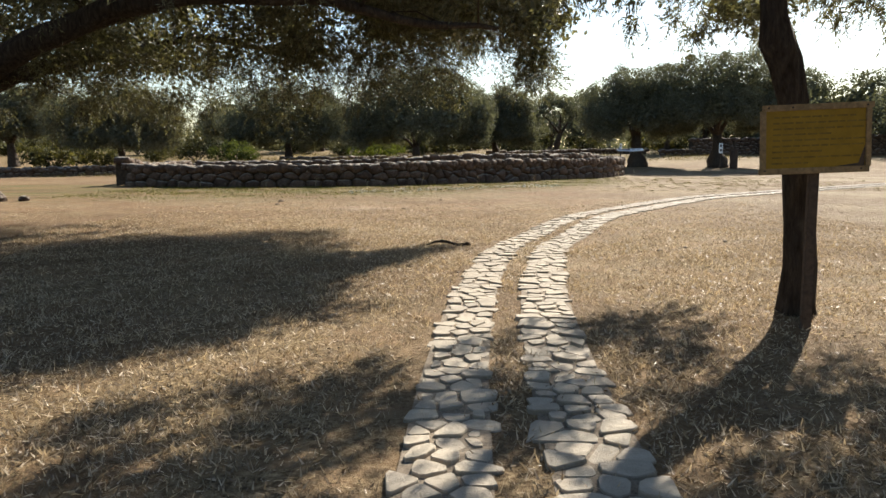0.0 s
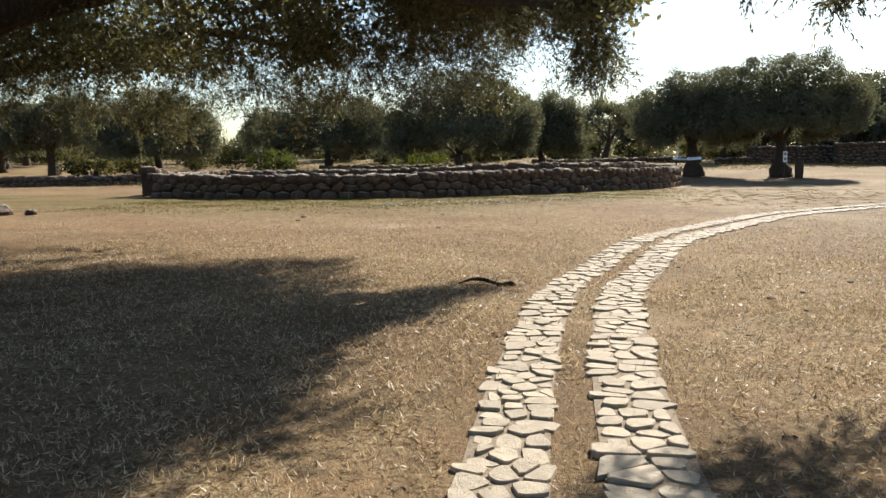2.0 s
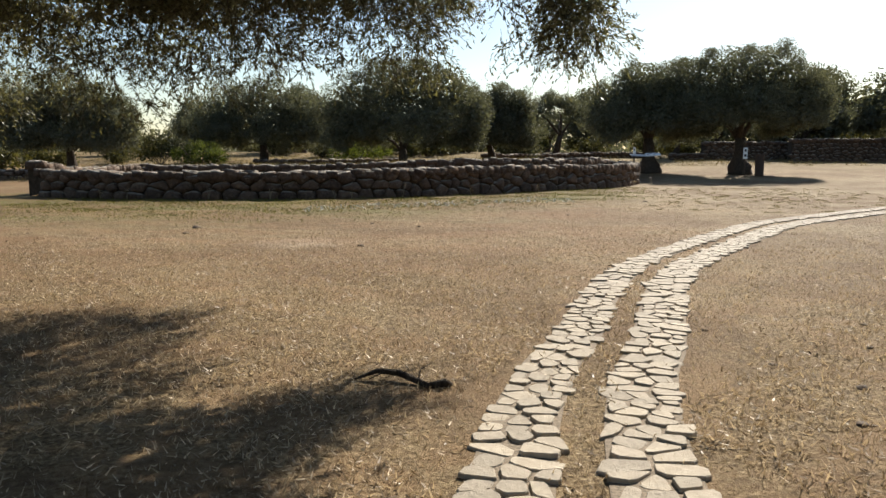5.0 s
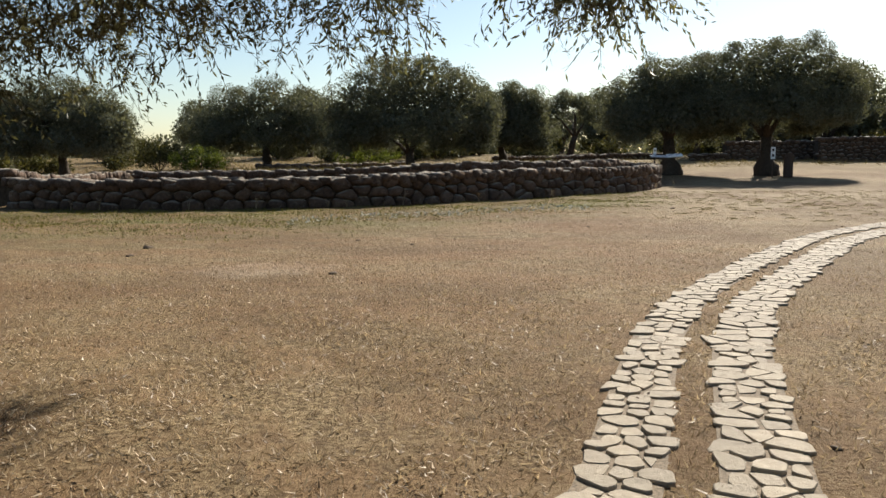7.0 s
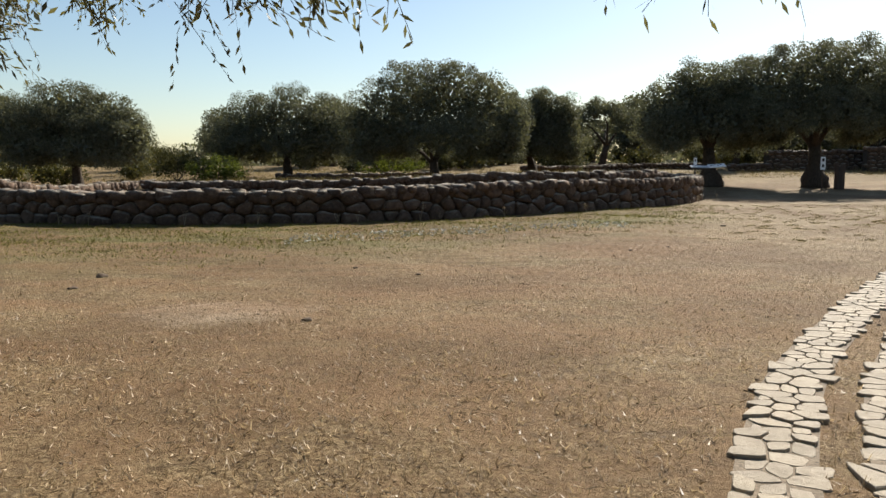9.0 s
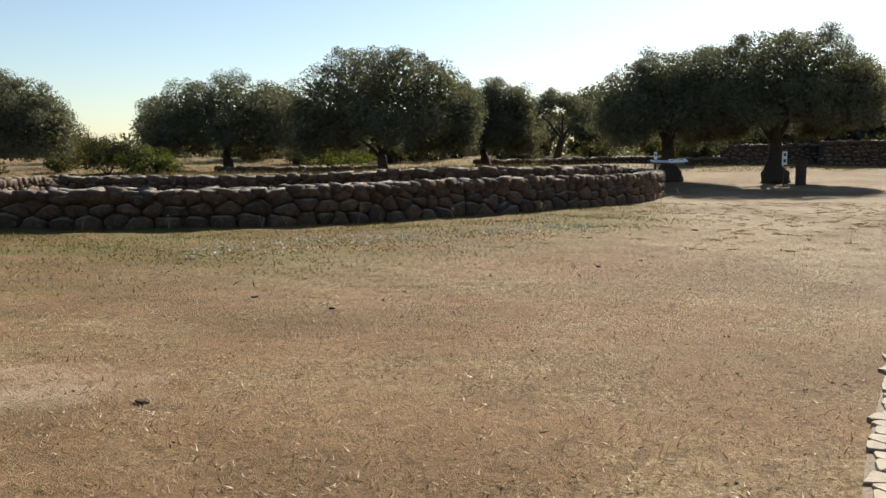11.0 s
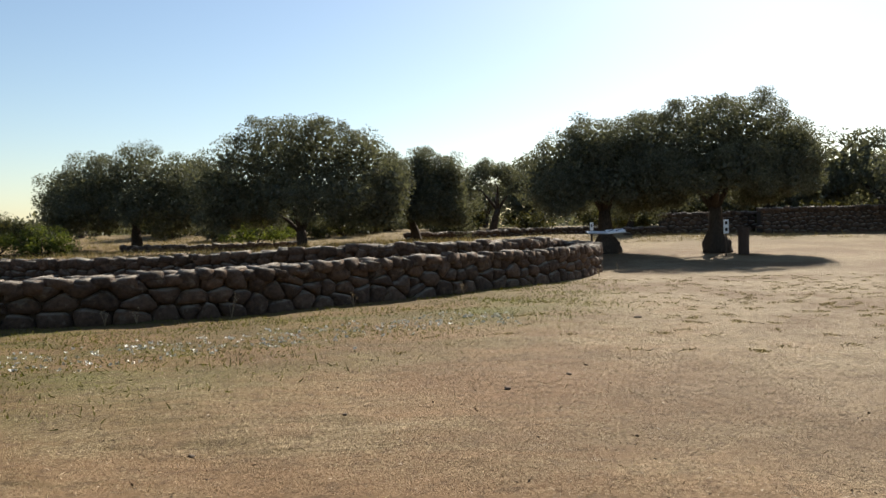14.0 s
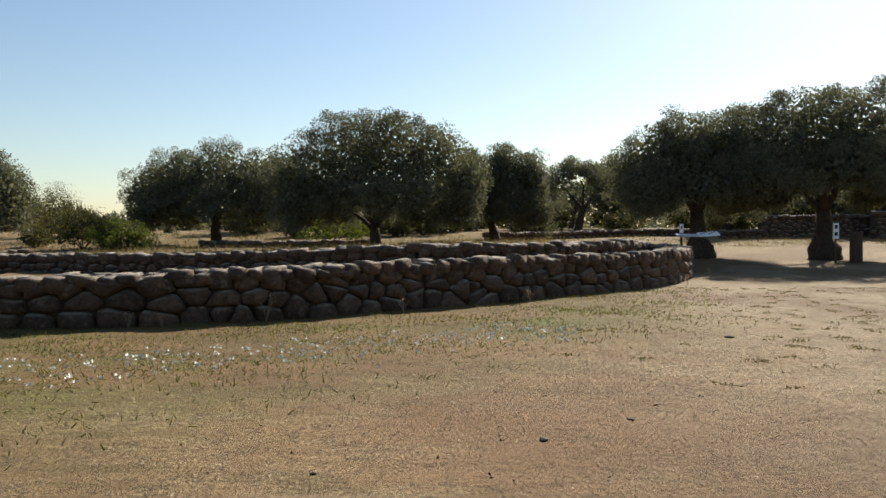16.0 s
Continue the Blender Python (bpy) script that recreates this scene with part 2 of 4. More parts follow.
def box(bm, cx, cy, cz, sx, sy, sz, bevel=0.0, turn=None):
    m = Matrix.LocRotScale((cx, cy, cz), turn, (sx, sy, sz))
    r = bmesh.ops.create_cube(bm, size=1, matrix=m)
    if bevel:
        edges = list({e for v in r["verts"] for e in v.link_edges})
        bmesh.ops.bevel(bm, geom=edges, offset=bevel, segments=2, affect="EDGES")


def tube(bm, pts, radii, sides=8, wobble=0.0, seed=0):
    pts = [Vector(p) for p in pts]
    rng = random.Random(seed)
    rings = []
    for i, p in enumerate(pts):
        d = (pts[min(i + 1, len(pts) - 1)] - pts[max(i - 1, 0)]).normalized()
        a = d.cross(Vector((0.3, 1, 0.11))).normalized()
        b = d.cross(a)
        rings.append([bm.verts.new(p + (a * math.cos(2 * math.pi * k / sides) + b * math.sin(2 * math.pi * k / sides))
                                   * radii[i] * (1 + wobble * rng.uniform(-1, 1))) for k in range(sides)])
    for r0, r1 in zip(rings, rings[1:]):
        for k in range(sides):
            bm.faces.new((r0[k], r0[(k + 1) % sides], r1[(k + 1) % sides], r1[k]))
    bm.faces.new(rings[0][::-1])
    bm.faces.new(rings[-1])


def spline(pts, step):
    """Evenly spaced points along a smooth curve through pts (any dimension)."""
    p = np.array(pts, float)
    p = np.vstack([2 * p[0] - p[1], p, 2 * p[-1] - p[-2]])
    out = []
    for i in range(1, len(p) - 2):
        for t in np.linspace(0, 1, 24, endpoint=False):
            a, b, c, d = p[i - 1:i + 3]
            out.append(0.5 * (2 * b + (c - a) * t + (2 * a - 5 * b + 4 * c - d) * t * t + (3 * b - a - 3 * c + d) * t ** 3))
    out = np.array(out + [p[-2]])
    s = np.concatenate([[0], np.cumsum(np.linalg.norm(np.diff(out, axis=0), axis=1))])
    q = np.arange(0, s[-1], step)
    return np.stack([np.interp(q, s, out[:, k]) for k in range(out.shape[1])], axis=1)


def quad_mesh(name, quads, mat):
    """A mesh of loose faces, from an array of N x (3 or 4) corners."""
    n, k = quads.shape[:2]
    me = bpy.data.meshes.new(name)
    me.vertices.add(k * n)
    me.vertices.foreach_set("co", np.ascontiguousarray(quads, dtype=np.float32).ravel())
    me.loops.add(k * n)
    me.loops.foreach_set("vertex_index", np.arange(k * n, dtype=np.int32))
    me.polygons.add(n)
    me.polygons.foreach_set("loop_start", np.arange(0, k * n, k, dtype=np.int32))
    me.polygons.foreach_set("loop_total", np.full(n, k, dtype=np.int32))
    me.update(calc_edges=True)
    me.materials.append(mat)
    return me


def unit(v):
    return v / np.maximum(np.linalg.norm(v, axis=-1, keepdims=True), 1e-6)


def leaves(rng, p, d, length, width):
    """Diamond leaves at p that point along d."""
    n = len(p)
    d = unit(d)
    side = unit(np.cross(d, rng.normal(size=(n, 3))))
    ln = (length * rng.uniform(0.65, 1.25, n))[:, None]
    wd = (width * rng.uniform(0.7, 1.2, n))[:, None]
    mid = p + d * ln * 0.45
    return np.stack([p, mid + side * wd / 2, p + d * ln, mid - side * wd / 2], axis=1)


def blades(rng, p, d, length, width):
    """Pointed blades rooted at p that lean along d."""
    n = len(p)
    d = unit(d)
    side = unit(np.cross(d, rng.normal(size=(n, 3)))) * (width * rng.uniform(0.5, 1.2, n))[:, None] / 2
    return np.stack([p - side, p + side, p + d * (length * rng.uniform(0.5, 1.35, n))[:, None]], axis=1)


def sstep(v, lo, hi):
    t = np.clip((v - lo) / (hi - lo), 0, 1)
    return t * t * (3 - 2 * t)


# ---- ground ----
OUTER = [(-15.6, 33.3), (-11.2, 32.1), (-7.0, 32.2), (-3.5, 33.3), (-1.5, 34.5), (0.8, 36.5), (3.2, 38.8), (6.4, 42.2), (8.3, 44.9), (9.4, 48.0)]
INNER = [(-17.0, 46.0), (-14.0, 45.3), (-8.0, 43.5), (-4.0, 42.5), (0.0, 42.3), (3.4, 43.4), (6.2, 46.2), (8.0, 49.4)]
TRACK = [(0.58, -3.0), (0.58, 0.0), (0.58, 2.7), (0.58, 4.5), (0.68, 7.05), (0.96, 9.85), (1.27, 11.34), (1.53, 12.1), (2.09, 14.17), (2.48, 15.37),
         (3.3, 17.2), (5.22, 20.4), (7.1, 23.2), (9.3, 25.4), (11.9, 27.8), (15.2, 30.8), (19.5, 34.6), (26.0, 40.0)]


def inner_rise(x):
    return 0.82 + 0.32 * sstep(np.asarray(x, float), -11, 2)


def ground_z(x, y):
    x, y = np.asarray(x, float), np.asarray(y, float)
    far = 2.0 * sstep(y, 42, 100) + 0.006 * np.clip(y - 100, 0, 400)
    inner_y = np.interp(x, [q[0] for q in INNER], [q[1] for q in INNER])
    outer_y = np.interp(x, [q[0] for q in OUTER], [q[1] for q in OUTER])
    inside = sstep(y, inner_y + 0.1, inner_y + 0.9) * (1 - sstep(x, 5.0, 8.2)) * sstep(x, -24, -17)
    gap = sstep(y, outer_y + 0.2, outer_y + 0.8) * (1 - sstep(x, 7.6, 9.0)) * sstep(x, -16, -15)
    return np.maximum(np.maximum(far, 1.0 * inner_rise(x) * inside), 0.35 * gap)


def bumps(x, y):
    return (0.022 * np.sin(1.7 * x + 0.6 * y) * np.sin(1.3 * y - 0.4 * x) + 0.014 * np.sin(4.1 * x + 1.0) * np.sin(3.7 * y + 2.2 * np.sin(x))
            + 0.008 * np.sin(9.3 * x + 2 * np.sin(2.1 * y)) * np.sin(8.1 * y + np.sin(3 * x)))


def ground():
    xs = np.concatenate([[-700, -420, -260, -160, -110, -80, -62, -50], np.arange(-42, -14, 1.0), np.arange(-14, 15, 0.22), np.arange(15, 44, 1.0), [50, 62, 80, 110, 160, 260, 420, 700]])
    ys = np.concatenate([[-500, -250, -120, -60, -30, -16, -9], np.arange(-5, 34, 0.22), np.arange(34, 54, 0.35), np.arange(54, 110, 1.5), [120, 135, 155, 180, 220, 280, 380, 550, 900]])
    gx, gy = np.meshgrid(xs, ys)
    near = 1 - sstep(np.abs(gy - 16), 30, 60)
    keep = np.ones_like(gx)
    for px, py in spline(TRACK, 0.5):
        keep = np.minimum(keep, 0.1 + 0.9 * sstep(np.hypot(gx - px, gy - py), 0.6, 1.3))
    gz = ground_z(gx, gy) + bumps(gx, gy) * near * keep
    nx, ny = len(xs), len(ys)
    idx = np.arange(nx * ny).reshape(ny, nx)
    faces = np.stack([idx[:-1, :-1], idx[:-1, 1:], idx[1:, 1:], idx[1:, :-1]], axis=-1).reshape(-1, 4)
    me = bpy.data.meshes.new("ground")
    me.from_pydata(np.stack([gx, gy, gz], axis=-1).reshape(-1, 3).tolist(), [], faces.tolist())
    me.materials.append(M_GROUND)
    me.shade_smooth()
    return tagged(new("ground", me), "sun-bleached dry grass and bare brown earth of the site", "ground", kind="structure")


ground()

# ---- trees ----


def lobes_clumps(rng, lobes, count, flat=0.0, hollow=0.55):
    """Random places in the shells of the lobes (cx, cy, cz, rx, ry, rz), none deep inside another lobe, and their outward ways."""
    lobes = np.array(lobes, float)
    w = lobes[:, 3] * lobes[:, 4] + lobes[:, 3] * lobes[:, 5]
    which = rng.choice(len(lobes), size=count * 3, p=w / w.sum())
    d = unit(rng.normal(size=(count * 3, 3)))
    d[:, 2] = np.where(d[:, 2] < -0.8, -d[:, 2], d[:, 2])
    r = rng.uniform(hollow ** 2, 1.0, count * 3) ** 0.5
    r *= 1 + 0.10 * np.sin(d[:, 0] * 5 + which) * np.sin(d[:, 2] * 6 + d[:, 1] * 4)
    p = lobes[which, :3] + d * lobes[which, 3:] * r[:, None]
    deep = np.zeros(len(p), bool)
    for lb in lobes:
        deep |= (((p - lb[:3]) / lb[3:]) ** 2).sum(1) < 0.40 * hollow
    p, d = p[~deep], d[~deep]
    return p[:count], d[:count]


def crown_mesh(name, seed, lobes, tufts, per, leaf, width, size, mat, droop=0.3, inner=2400):
    """A crown of many rounded leafy tufts on the lobes, with the matted thick of it inside."""
    rng = np.random.default_rng(seed)
    c, out = lobes_clumps(rng, lobes, tufts, hollow=0.8)
    n = len(c)
    r = np.repeat(size * rng.uniform(0.6, 1.35, n), per)
    c, out = np.repeat(c, per, 0), np.repeat(out, per, 0)
    v = unit(rng.normal(size=c.shape) + out * 0.35)
    v *= (rng.uniform(0.0, 1.0, len(c)) ** 0.4)[:, None]
    p = c + v * r[:, None] * np.array([1.0, 1.0, 0.85])
    d = v * 0.8 + rng.normal(size=c.shape) * 0.6 + np.array([0, 0, -droop])
    quads = [leaves(rng, p, d, leaf, width)]
    lb = np.array(lobes, float)
    p, out = lobes_clumps(rng, lobes, inner, hollow=0.75)
    quads.append(leaves(rng, p, out * 0.5 + rng.normal(size=p.shape), leaf * 1.25, leaf * 0.6))
    k = rng.integers(0, len(lb), inner)
    p = lb[k, :3] + unit(rng.normal(size=(inner, 3))) * lb[k, 3:] * (rng.uniform(0.05, 1.0, inner) ** 0.5)[:, None] * 0.74
    quads.append(leaves(rng, p, rng.normal(size=p.shape), leaf * 2.4, leaf * 1.6))
    return quad_mesh(name, np.concatenate(quads), mat)


def trunk_parts(root, seed, height, radius, spread, limbs=4, flare=1.7, burl=False):
    rng = random.Random(seed)
    bm = bmesh.new()
    lean = (rng.uniform(-0.25, 0.25), rng.uniform(-0.2, 0.2))
    zs = [-0.15, 0.12, 0.5, 0.95, 1.3, height]
    wide = (flare * 1.1, flare * 1.06, flare * 0.98, flare * 0.62, 1.0, 0.85) if burl else (flare * 1.15, flare, 1.25, 1.05, 1.0, 0.85)
    tube(bm, [(lean[0] * z, lean[1] * z, z) for z in zs],
         [radius * f for f in wide], 11, 0.16, seed)
    part("trunk", bm, M_BARK, root, "", True)
    top = Vector((lean[0] * height, lean[1] * height, height - 0.15))
    for k in range(limbs):
        a = 2 * math.pi * (k + rng.uniform(-0.25, 0.25)) / limbs
        e = Vector((math.cos(a) * spread * rng.uniform(0.6, 1), math.sin(a) * spread * rng.uniform(0.6, 1), height + rng.uniform(1.2, 2.4)))
        m1 = top.lerp(e, 0.35) + Vector((rng.uniform(-0.2, 0.2), rng.uniform(-0.2, 0.2), 0.25))
        m2 = top.lerp(e, 0.7) + Vector((rng.uniform(-0.3, 0.3), rng.uniform(-0.3, 0.3), 0.3))
        bm = bmesh.new()
        tube(bm, [top, m1, m2, e], [radius * 0.6, radius * 0.42, radius * 0.26, radius * 0.1], 7, 0.12, seed + k)
        part("limb", bm, M_BARK, root, "", True)


def olive(x, y, seed, lobes, trunk_h, trunk_r, label, clumps=520, per=46, z=None, name="olive_tree", group="", leaf=0.125, flare=1.35, spread=2.2, puff=0.62, inner=12000, burl=False):
    z = float(ground_z(x, y)) if z is None else z
    root = thing(name, x, y, z, label, "tree", group)
    trunk_parts(root, seed, trunk_h, trunk_r, spread, flare=flare, burl=burl)
    part("crown", crown_mesh("crown", seed, lobes, int(clumps * 1.25), per, leaf, leaf * 0.42, puff, M_FARLEAF, inner=inner), None, root)
    return root


# the old olives beyond the enclosure and beside the route
olive(-4.7, 61, 11, [(-3.4, 0, 4.4, 2.4, 2.8, 2.0), (-1.4, 0.4, 5.4, 2.3, 2.9, 2.0), (1.2, -0.3, 5.5, 2.2, 2.6, 1.9), (3.5, 0.2, 4.9, 1.9, 2.4, 1.9), (5.2, 0, 3.4, 1.3, 1.8, 1.7), (-3.6, -0.6, 2.7, 1.9, 2.0, 1.3), (-1.0, -1.6, 3.0, 2.2, 2.0, 1.4), (2.2, -1.4, 2.9, 2.4, 2.0, 1.5), (0.2, 0, 4.2, 2.6, 2.2, 1.7), (-4.4, 0, 1.9, 1.7, 1.8, 1.2), (-2.2, 1.2, 2.2, 1.8, 1.6, 1.2), (2.6, 1.0, 2.1, 1.9, 1.6, 1.2), (4.6, 0, 2.1, 1.5, 1.6, 1.3), (-4.6, 0, 3.5, 1.7, 2.0, 1.6)],
      0.95, 0.25, "broad old olive with a domed silvery-green crown and forked trunk", 125, 330)
olive(-17.3, 70, 12, [(-4.6, 0, 3.6, 2.1, 2.4, 1.9), (-2.4, 0, 4.6, 2.2, 2.6, 1.8), (0.4, 0, 5.2, 2.3, 2.8, 1.8), (3.0, 0, 4.7, 2.2, 2.6, 1.8), (-3.0, -1, 2.6, 2.4, 2.2, 1.5), (0.6, -1.4, 2.8, 2.4, 2.0, 1.5), (3.6, -0.8, 2.6, 1.9, 2.0, 1.5), (-1.0, 0, 3.9, 3.2, 2.2, 1.7), (2.0, 0, 3.8, 2.6, 2.2, 1.7), (-4.8, 0, 1.9, 1.8, 1.8, 1.3), (-2.2, 1, 2.0, 2.0, 1.6, 1.3), (2.4, 1, 2.0, 2.2, 1.8, 1.3), (5.0, 0, 2.9, 1.9, 2.0, 1.8)],
      1.6, 0.30, "round dark olive with a low spreading crown behind the walls", 105, 270)
olive(-26.3, 56, 13, [(-3.6, 0, 3.8, 2.6, 2.8, 2.0), (-0.8, 0, 4.6, 2.4, 2.8, 2.0), (1.9, 0, 4.1, 2.2, 2.4, 1.9), (3.6, -0.4, 3.0, 1.5, 2.0, 1.9), (1.6, -1.2, 2.6, 2.2, 1.8, 1.4), (-1.8, -1.2, 2.6, 2.2, 1.8, 1.4)],
      1.9, 0.28, "olive with hanging grey-green foliage beyond a low rubble wall", 95, 280)
olive(1.9, 68, 14, [(-1.7, 0, 3.6, 1.4, 1.8, 2.3), (0.4, 0, 4.2, 1.4, 1.9, 2.1), (2.2, 0, 3.6, 1.3, 1.6, 2.1), (0.3, -0.8, 2.2, 2.4, 1.6, 1.4), (-2.2, 0, 1.8, 1.4, 1.5, 1.2), (2.4, 0, 1.8, 1.4, 1.5, 1.2)], 1.5, 0.24, "narrow clumped olive with uneven top", 60, 280)
olive(8.7, 85, 15, [(-2.0, 0, 3.9, 1.7, 2.0, 1.3), (-0.4, 0, 5.3, 1.5, 1.8, 0.9), (1.2, 0, 5.0, 1.3, 1.6, 0.9), (2.6, 0, 4.0, 1.5, 1.7, 1.1)], 2.0, 0.28, "sparse distant olive showing sky through its crown", 42, 260, leaf=0.16, puff=0.6, inner=900)
olive(12.3, 58.5, 16, [(-2.2, 0, 4.8, 1.9, 2.4, 1.9), (-0.4, 0.4, 5.7, 1.9, 2.4, 1.7), (1.9, 0.2, 5.6, 2.0, 2.4, 1.9), (-2.6, -0.8, 3.2, 1.5, 2.0, 1.5), (0.2, -1.2, 3.6, 2.4, 2.0, 1.3), (2.6, -0.4, 3.9, 1.9, 2.0, 1.5), (0.2, 0, 4.7, 2.4, 2.0, 1.5), (-3.2, 0, 3.9, 1.5, 1.9, 1.4), (-2.0, 1.2, 2.9, 1.6, 1.5, 0.9), (2.2, 1.4, 2.9, 1.6, 1.5, 0.9)],
      2.3, 0.38, "thick-trunked olive with a swollen base beside an information panel", 105, 330, flare=1.9, burl=True)
olive(17.9, 57.3, 17, [(-3.0, 0, 5.3, 2.1, 2.6, 2.1), (-0.8, 0, 6.4, 2.1, 2.7, 1.9), (1.6, 0, 6.3, 2.0, 2.6, 2.0), (3.6, 0, 5.3, 1.8, 2.4, 1.9), (4.7, 0, 4.2, 1.1, 1.8, 1.4), (-2.6, -1.0, 3.9, 2.1, 2.0, 1.4), (0.4, -1.6, 4.2, 2.2, 2.0, 1.4), (3.0, -1.0, 3.9, 1.8, 2.0, 1.3), (0.3, 0, 5.0, 2.8, 2.2, 1.6), (-2.4, 1.2, 3.1, 1.6, 1.5, 0.8), (2.6, 1.2, 3.1, 1.6, 1.5, 0.8), (4.6, 0.5, 5.4, 1.4, 1.8, 1.3)],
      2.4, 0.36, "tall old olive with a swollen root base beside a bin", 130, 330, flare=2.0, burl=True)
olive(-38.5, 62, 18, [(-2.2, 0, 3.7, 2.6, 2.6, 2.2), (1.5, 0, 4.2, 2.8, 2.8, 2.3)], 1.9, 0.34, "olive at the edge of the grove in dry grass", 60, 260, leaf=0.18)

# the grove behind them: three trees of different build, repeated
GROVE = []
for k, (lb, th) in enumerate((
        ([(-1.8, 0, 3.5, 2.2, 2.3, 2.1), (1.4, 0, 4.2, 2.4, 2.3, 1.9), (3.0, 0, 2.8, 1.5, 1.8, 1.7)], 1.7),
        ([(-1.2, 0, 3.8, 2.4, 2.2, 2.4), (1.6, 0, 3.3, 2.2, 2.2, 2.1)], 1.9),
        ([(-2.6, 0, 2.9, 2.2, 2.2, 1.8), (0.2, 0, 4.1, 2.3, 2.3, 2.0), (2.6, 0, 3.1, 2.0, 2.2, 1.9)], 1.5))):
    GROVE.append(olive((-52, 44, 33)[k], (78, 84, 88)[k], 30 + k, lb, th, 0.32, "grey-green olive of the surrounding grove", 60, 40, group="olives of the grove", leaf=0.30, puff=0.75, inner=500))
rg = random.Random(5)
for row, (y0, n, x0, x1) in enumerate(((92, 12, -62, 62), (108, 13, -80, 84), (130, 14, -100, 104), (160, 14, -130, 130))):
    for k in range(n):
        x = x0 + (x1 - x0) * (k + rg.uniform(0.15, 0.85)) / n
        y = y0 + rg.uniform(-5, 5)
        if -0.66 < (x - 2.5) / (y - 19) < -0.50:
            continue
        s = rg.uniform(0.85, 1.2)
        copy_thing(rg.choice(GROVE), Matrix.Translation((x, y, float(ground_z(x, y)) - 0.02)) @ pose(0, 0, 0, 0, 0, rg.uniform(0, 360)) @ Matrix.Scale(s, 4))
for x, y, s, r in ((-50, 72, 1.05, 20), (-46, 66, 1.0, 80), (-9, 84, 0.9, 200), (24, 82, 0.95, 50), (31, 79, 1.05, 10), (40, 74, 1.1, 250), (47, 70, 1.0, 120), (38, 62, 0.95, 300), (19, 78, 0.8, 90),
                   (-1, 92, 0.95, 33), (14, 96, 1.0, 66), (29, 92, 1.0, 166), (-60, 62, 1.1, 15), (-52, 52, 0.95, 200), (54, 58, 1.05, 100), (36, 85, 1.35, 45), (42, 81, 1.3, 170), (31, 84, 1.2, 280)):
    copy_thing(GROVE[(int(x * 7 + y) % 3)], Matrix.Translation((x, y, float(ground_z(x, y)) - 0.02)) @ pose(0, 0, 0, 0, 0, r) @ Matrix.Scale(s, 4))
# unseen olives added behind and beside the walk's start, to block low sky light
for x, y, s, r in ((-21, 5, 1.1, 40), (-17, -5, 1.2, 130), (-10, -10, 1.15, 220), (-3, -13, 1.2, 10), (5, -12, 1.1, 75), (12, -9, 1.2, 300), (17, -2, 1.1, 190), (20, 8, 1.15, 20), (25, 18, 1.1, 140), (-26, 16, 1.1, 250), (0, -22, 1.3, 95), (-14, -20, 1.3, 15), (14, -20, 1.3, 60)):
    copy_thing(GROVE[(int(x * 7 + y) % 3)], Matrix.Translation((x, y, -0.02)) @ pose(0, 0, 0, 0, 0, r) @ Matrix.Scale(s, 4))


def shrub(x, y, seed, size, mat, label, name="shrub", group="", per=130, leaf=0.11):
    root = thing(name, x, y, float(ground_z(x, y)) - 0.03, label, "shrub", group)
    w, h = size
    bm = bmesh.new()
    for k in range(5):
        a = k * 1.3
        tube(bm, [(0, 0, 0), (math.cos(a) * w * 0.2, math.sin(a) * w * 0.2, h * 0.35), (math.cos(a) * w * 0.35, math.sin(a) * w * 0.35, h * 0.7)], [0.04, 0.03, 0.012], 5)
    part("stem", bm, M_BARK, root)
    lb = [(-w * 0.26, 0, h * 0.45, w * 0.32, w * 0.3, h * 0.42), (w * 0.05, 0, h * 0.55, w * 0.33, w * 0.3, h * 0.45), (w * 0.30, 0, h * 0.38, w * 0.26, w * 0.26, h * 0.36)]
    part("foliage", crown_mesh("foliage", seed, lb, 40, per, leaf, leaf * 0.47, h * 0.2, mat, 0.0, 4 * per), None, root)
    return root


shrub(-19.6, 61.5, 50, (3.6, 1.9), M_BUSH, "bright green mastic bush among dry grass")
shrub(-24.5, 66, 51, (4.5, 2.6), M_SHRUB, "tall olive-green shrub behind a bright bush")
shrub(-31.5, 74, 54, (7.0, 3.6), M_SHRUB, "large grey-green shrub in the gap between olives")
shrub(-37, 82, 55, (8.0, 4.4), M_SHRUB, "large grey-green shrub in the gap between olives")
shrub(-9.6, 72, 52, (5.0, 1.7), M_BUSH, "low green bush in the shade of olives")
base_shrub = shrub(-30.5, 61, 53, (3.2, 1.6), M_SHRUB, "dull green undergrowth shrub below the olives", "undergrowth_shrub", "undergrowth shrubs", 40, 0.17)
for k in range(60):
    x, y = rg.uniform(-62, 60), rg.uniform(80, 104)
    copy_thing(base_shrub, Matrix.Translation((x, y, float(ground_z(x, y)) - 0.05)) @ pose(0, 0, 0, 0, 0, rg.uniform(0, 360)) @ Matrix.Scale(rg.uniform(0.9, 1.7), 4))
for x, y in ((-35, 66), (-41, 70), (-29, 68), (-33, 58), (-44, 58), (-14, 78), (-6, 79), (5, 78), (22, 86), (12, 82), (34, 84)):
    copy_thing(base_shrub, Matrix.Translation((x, y, float(ground_z(x, y)) - 0.05)) @ pose(0, 0, 0, 0, 0, 70 * x) @ Matrix.Scale(rg.uniform(0.8, 1.2), 4))


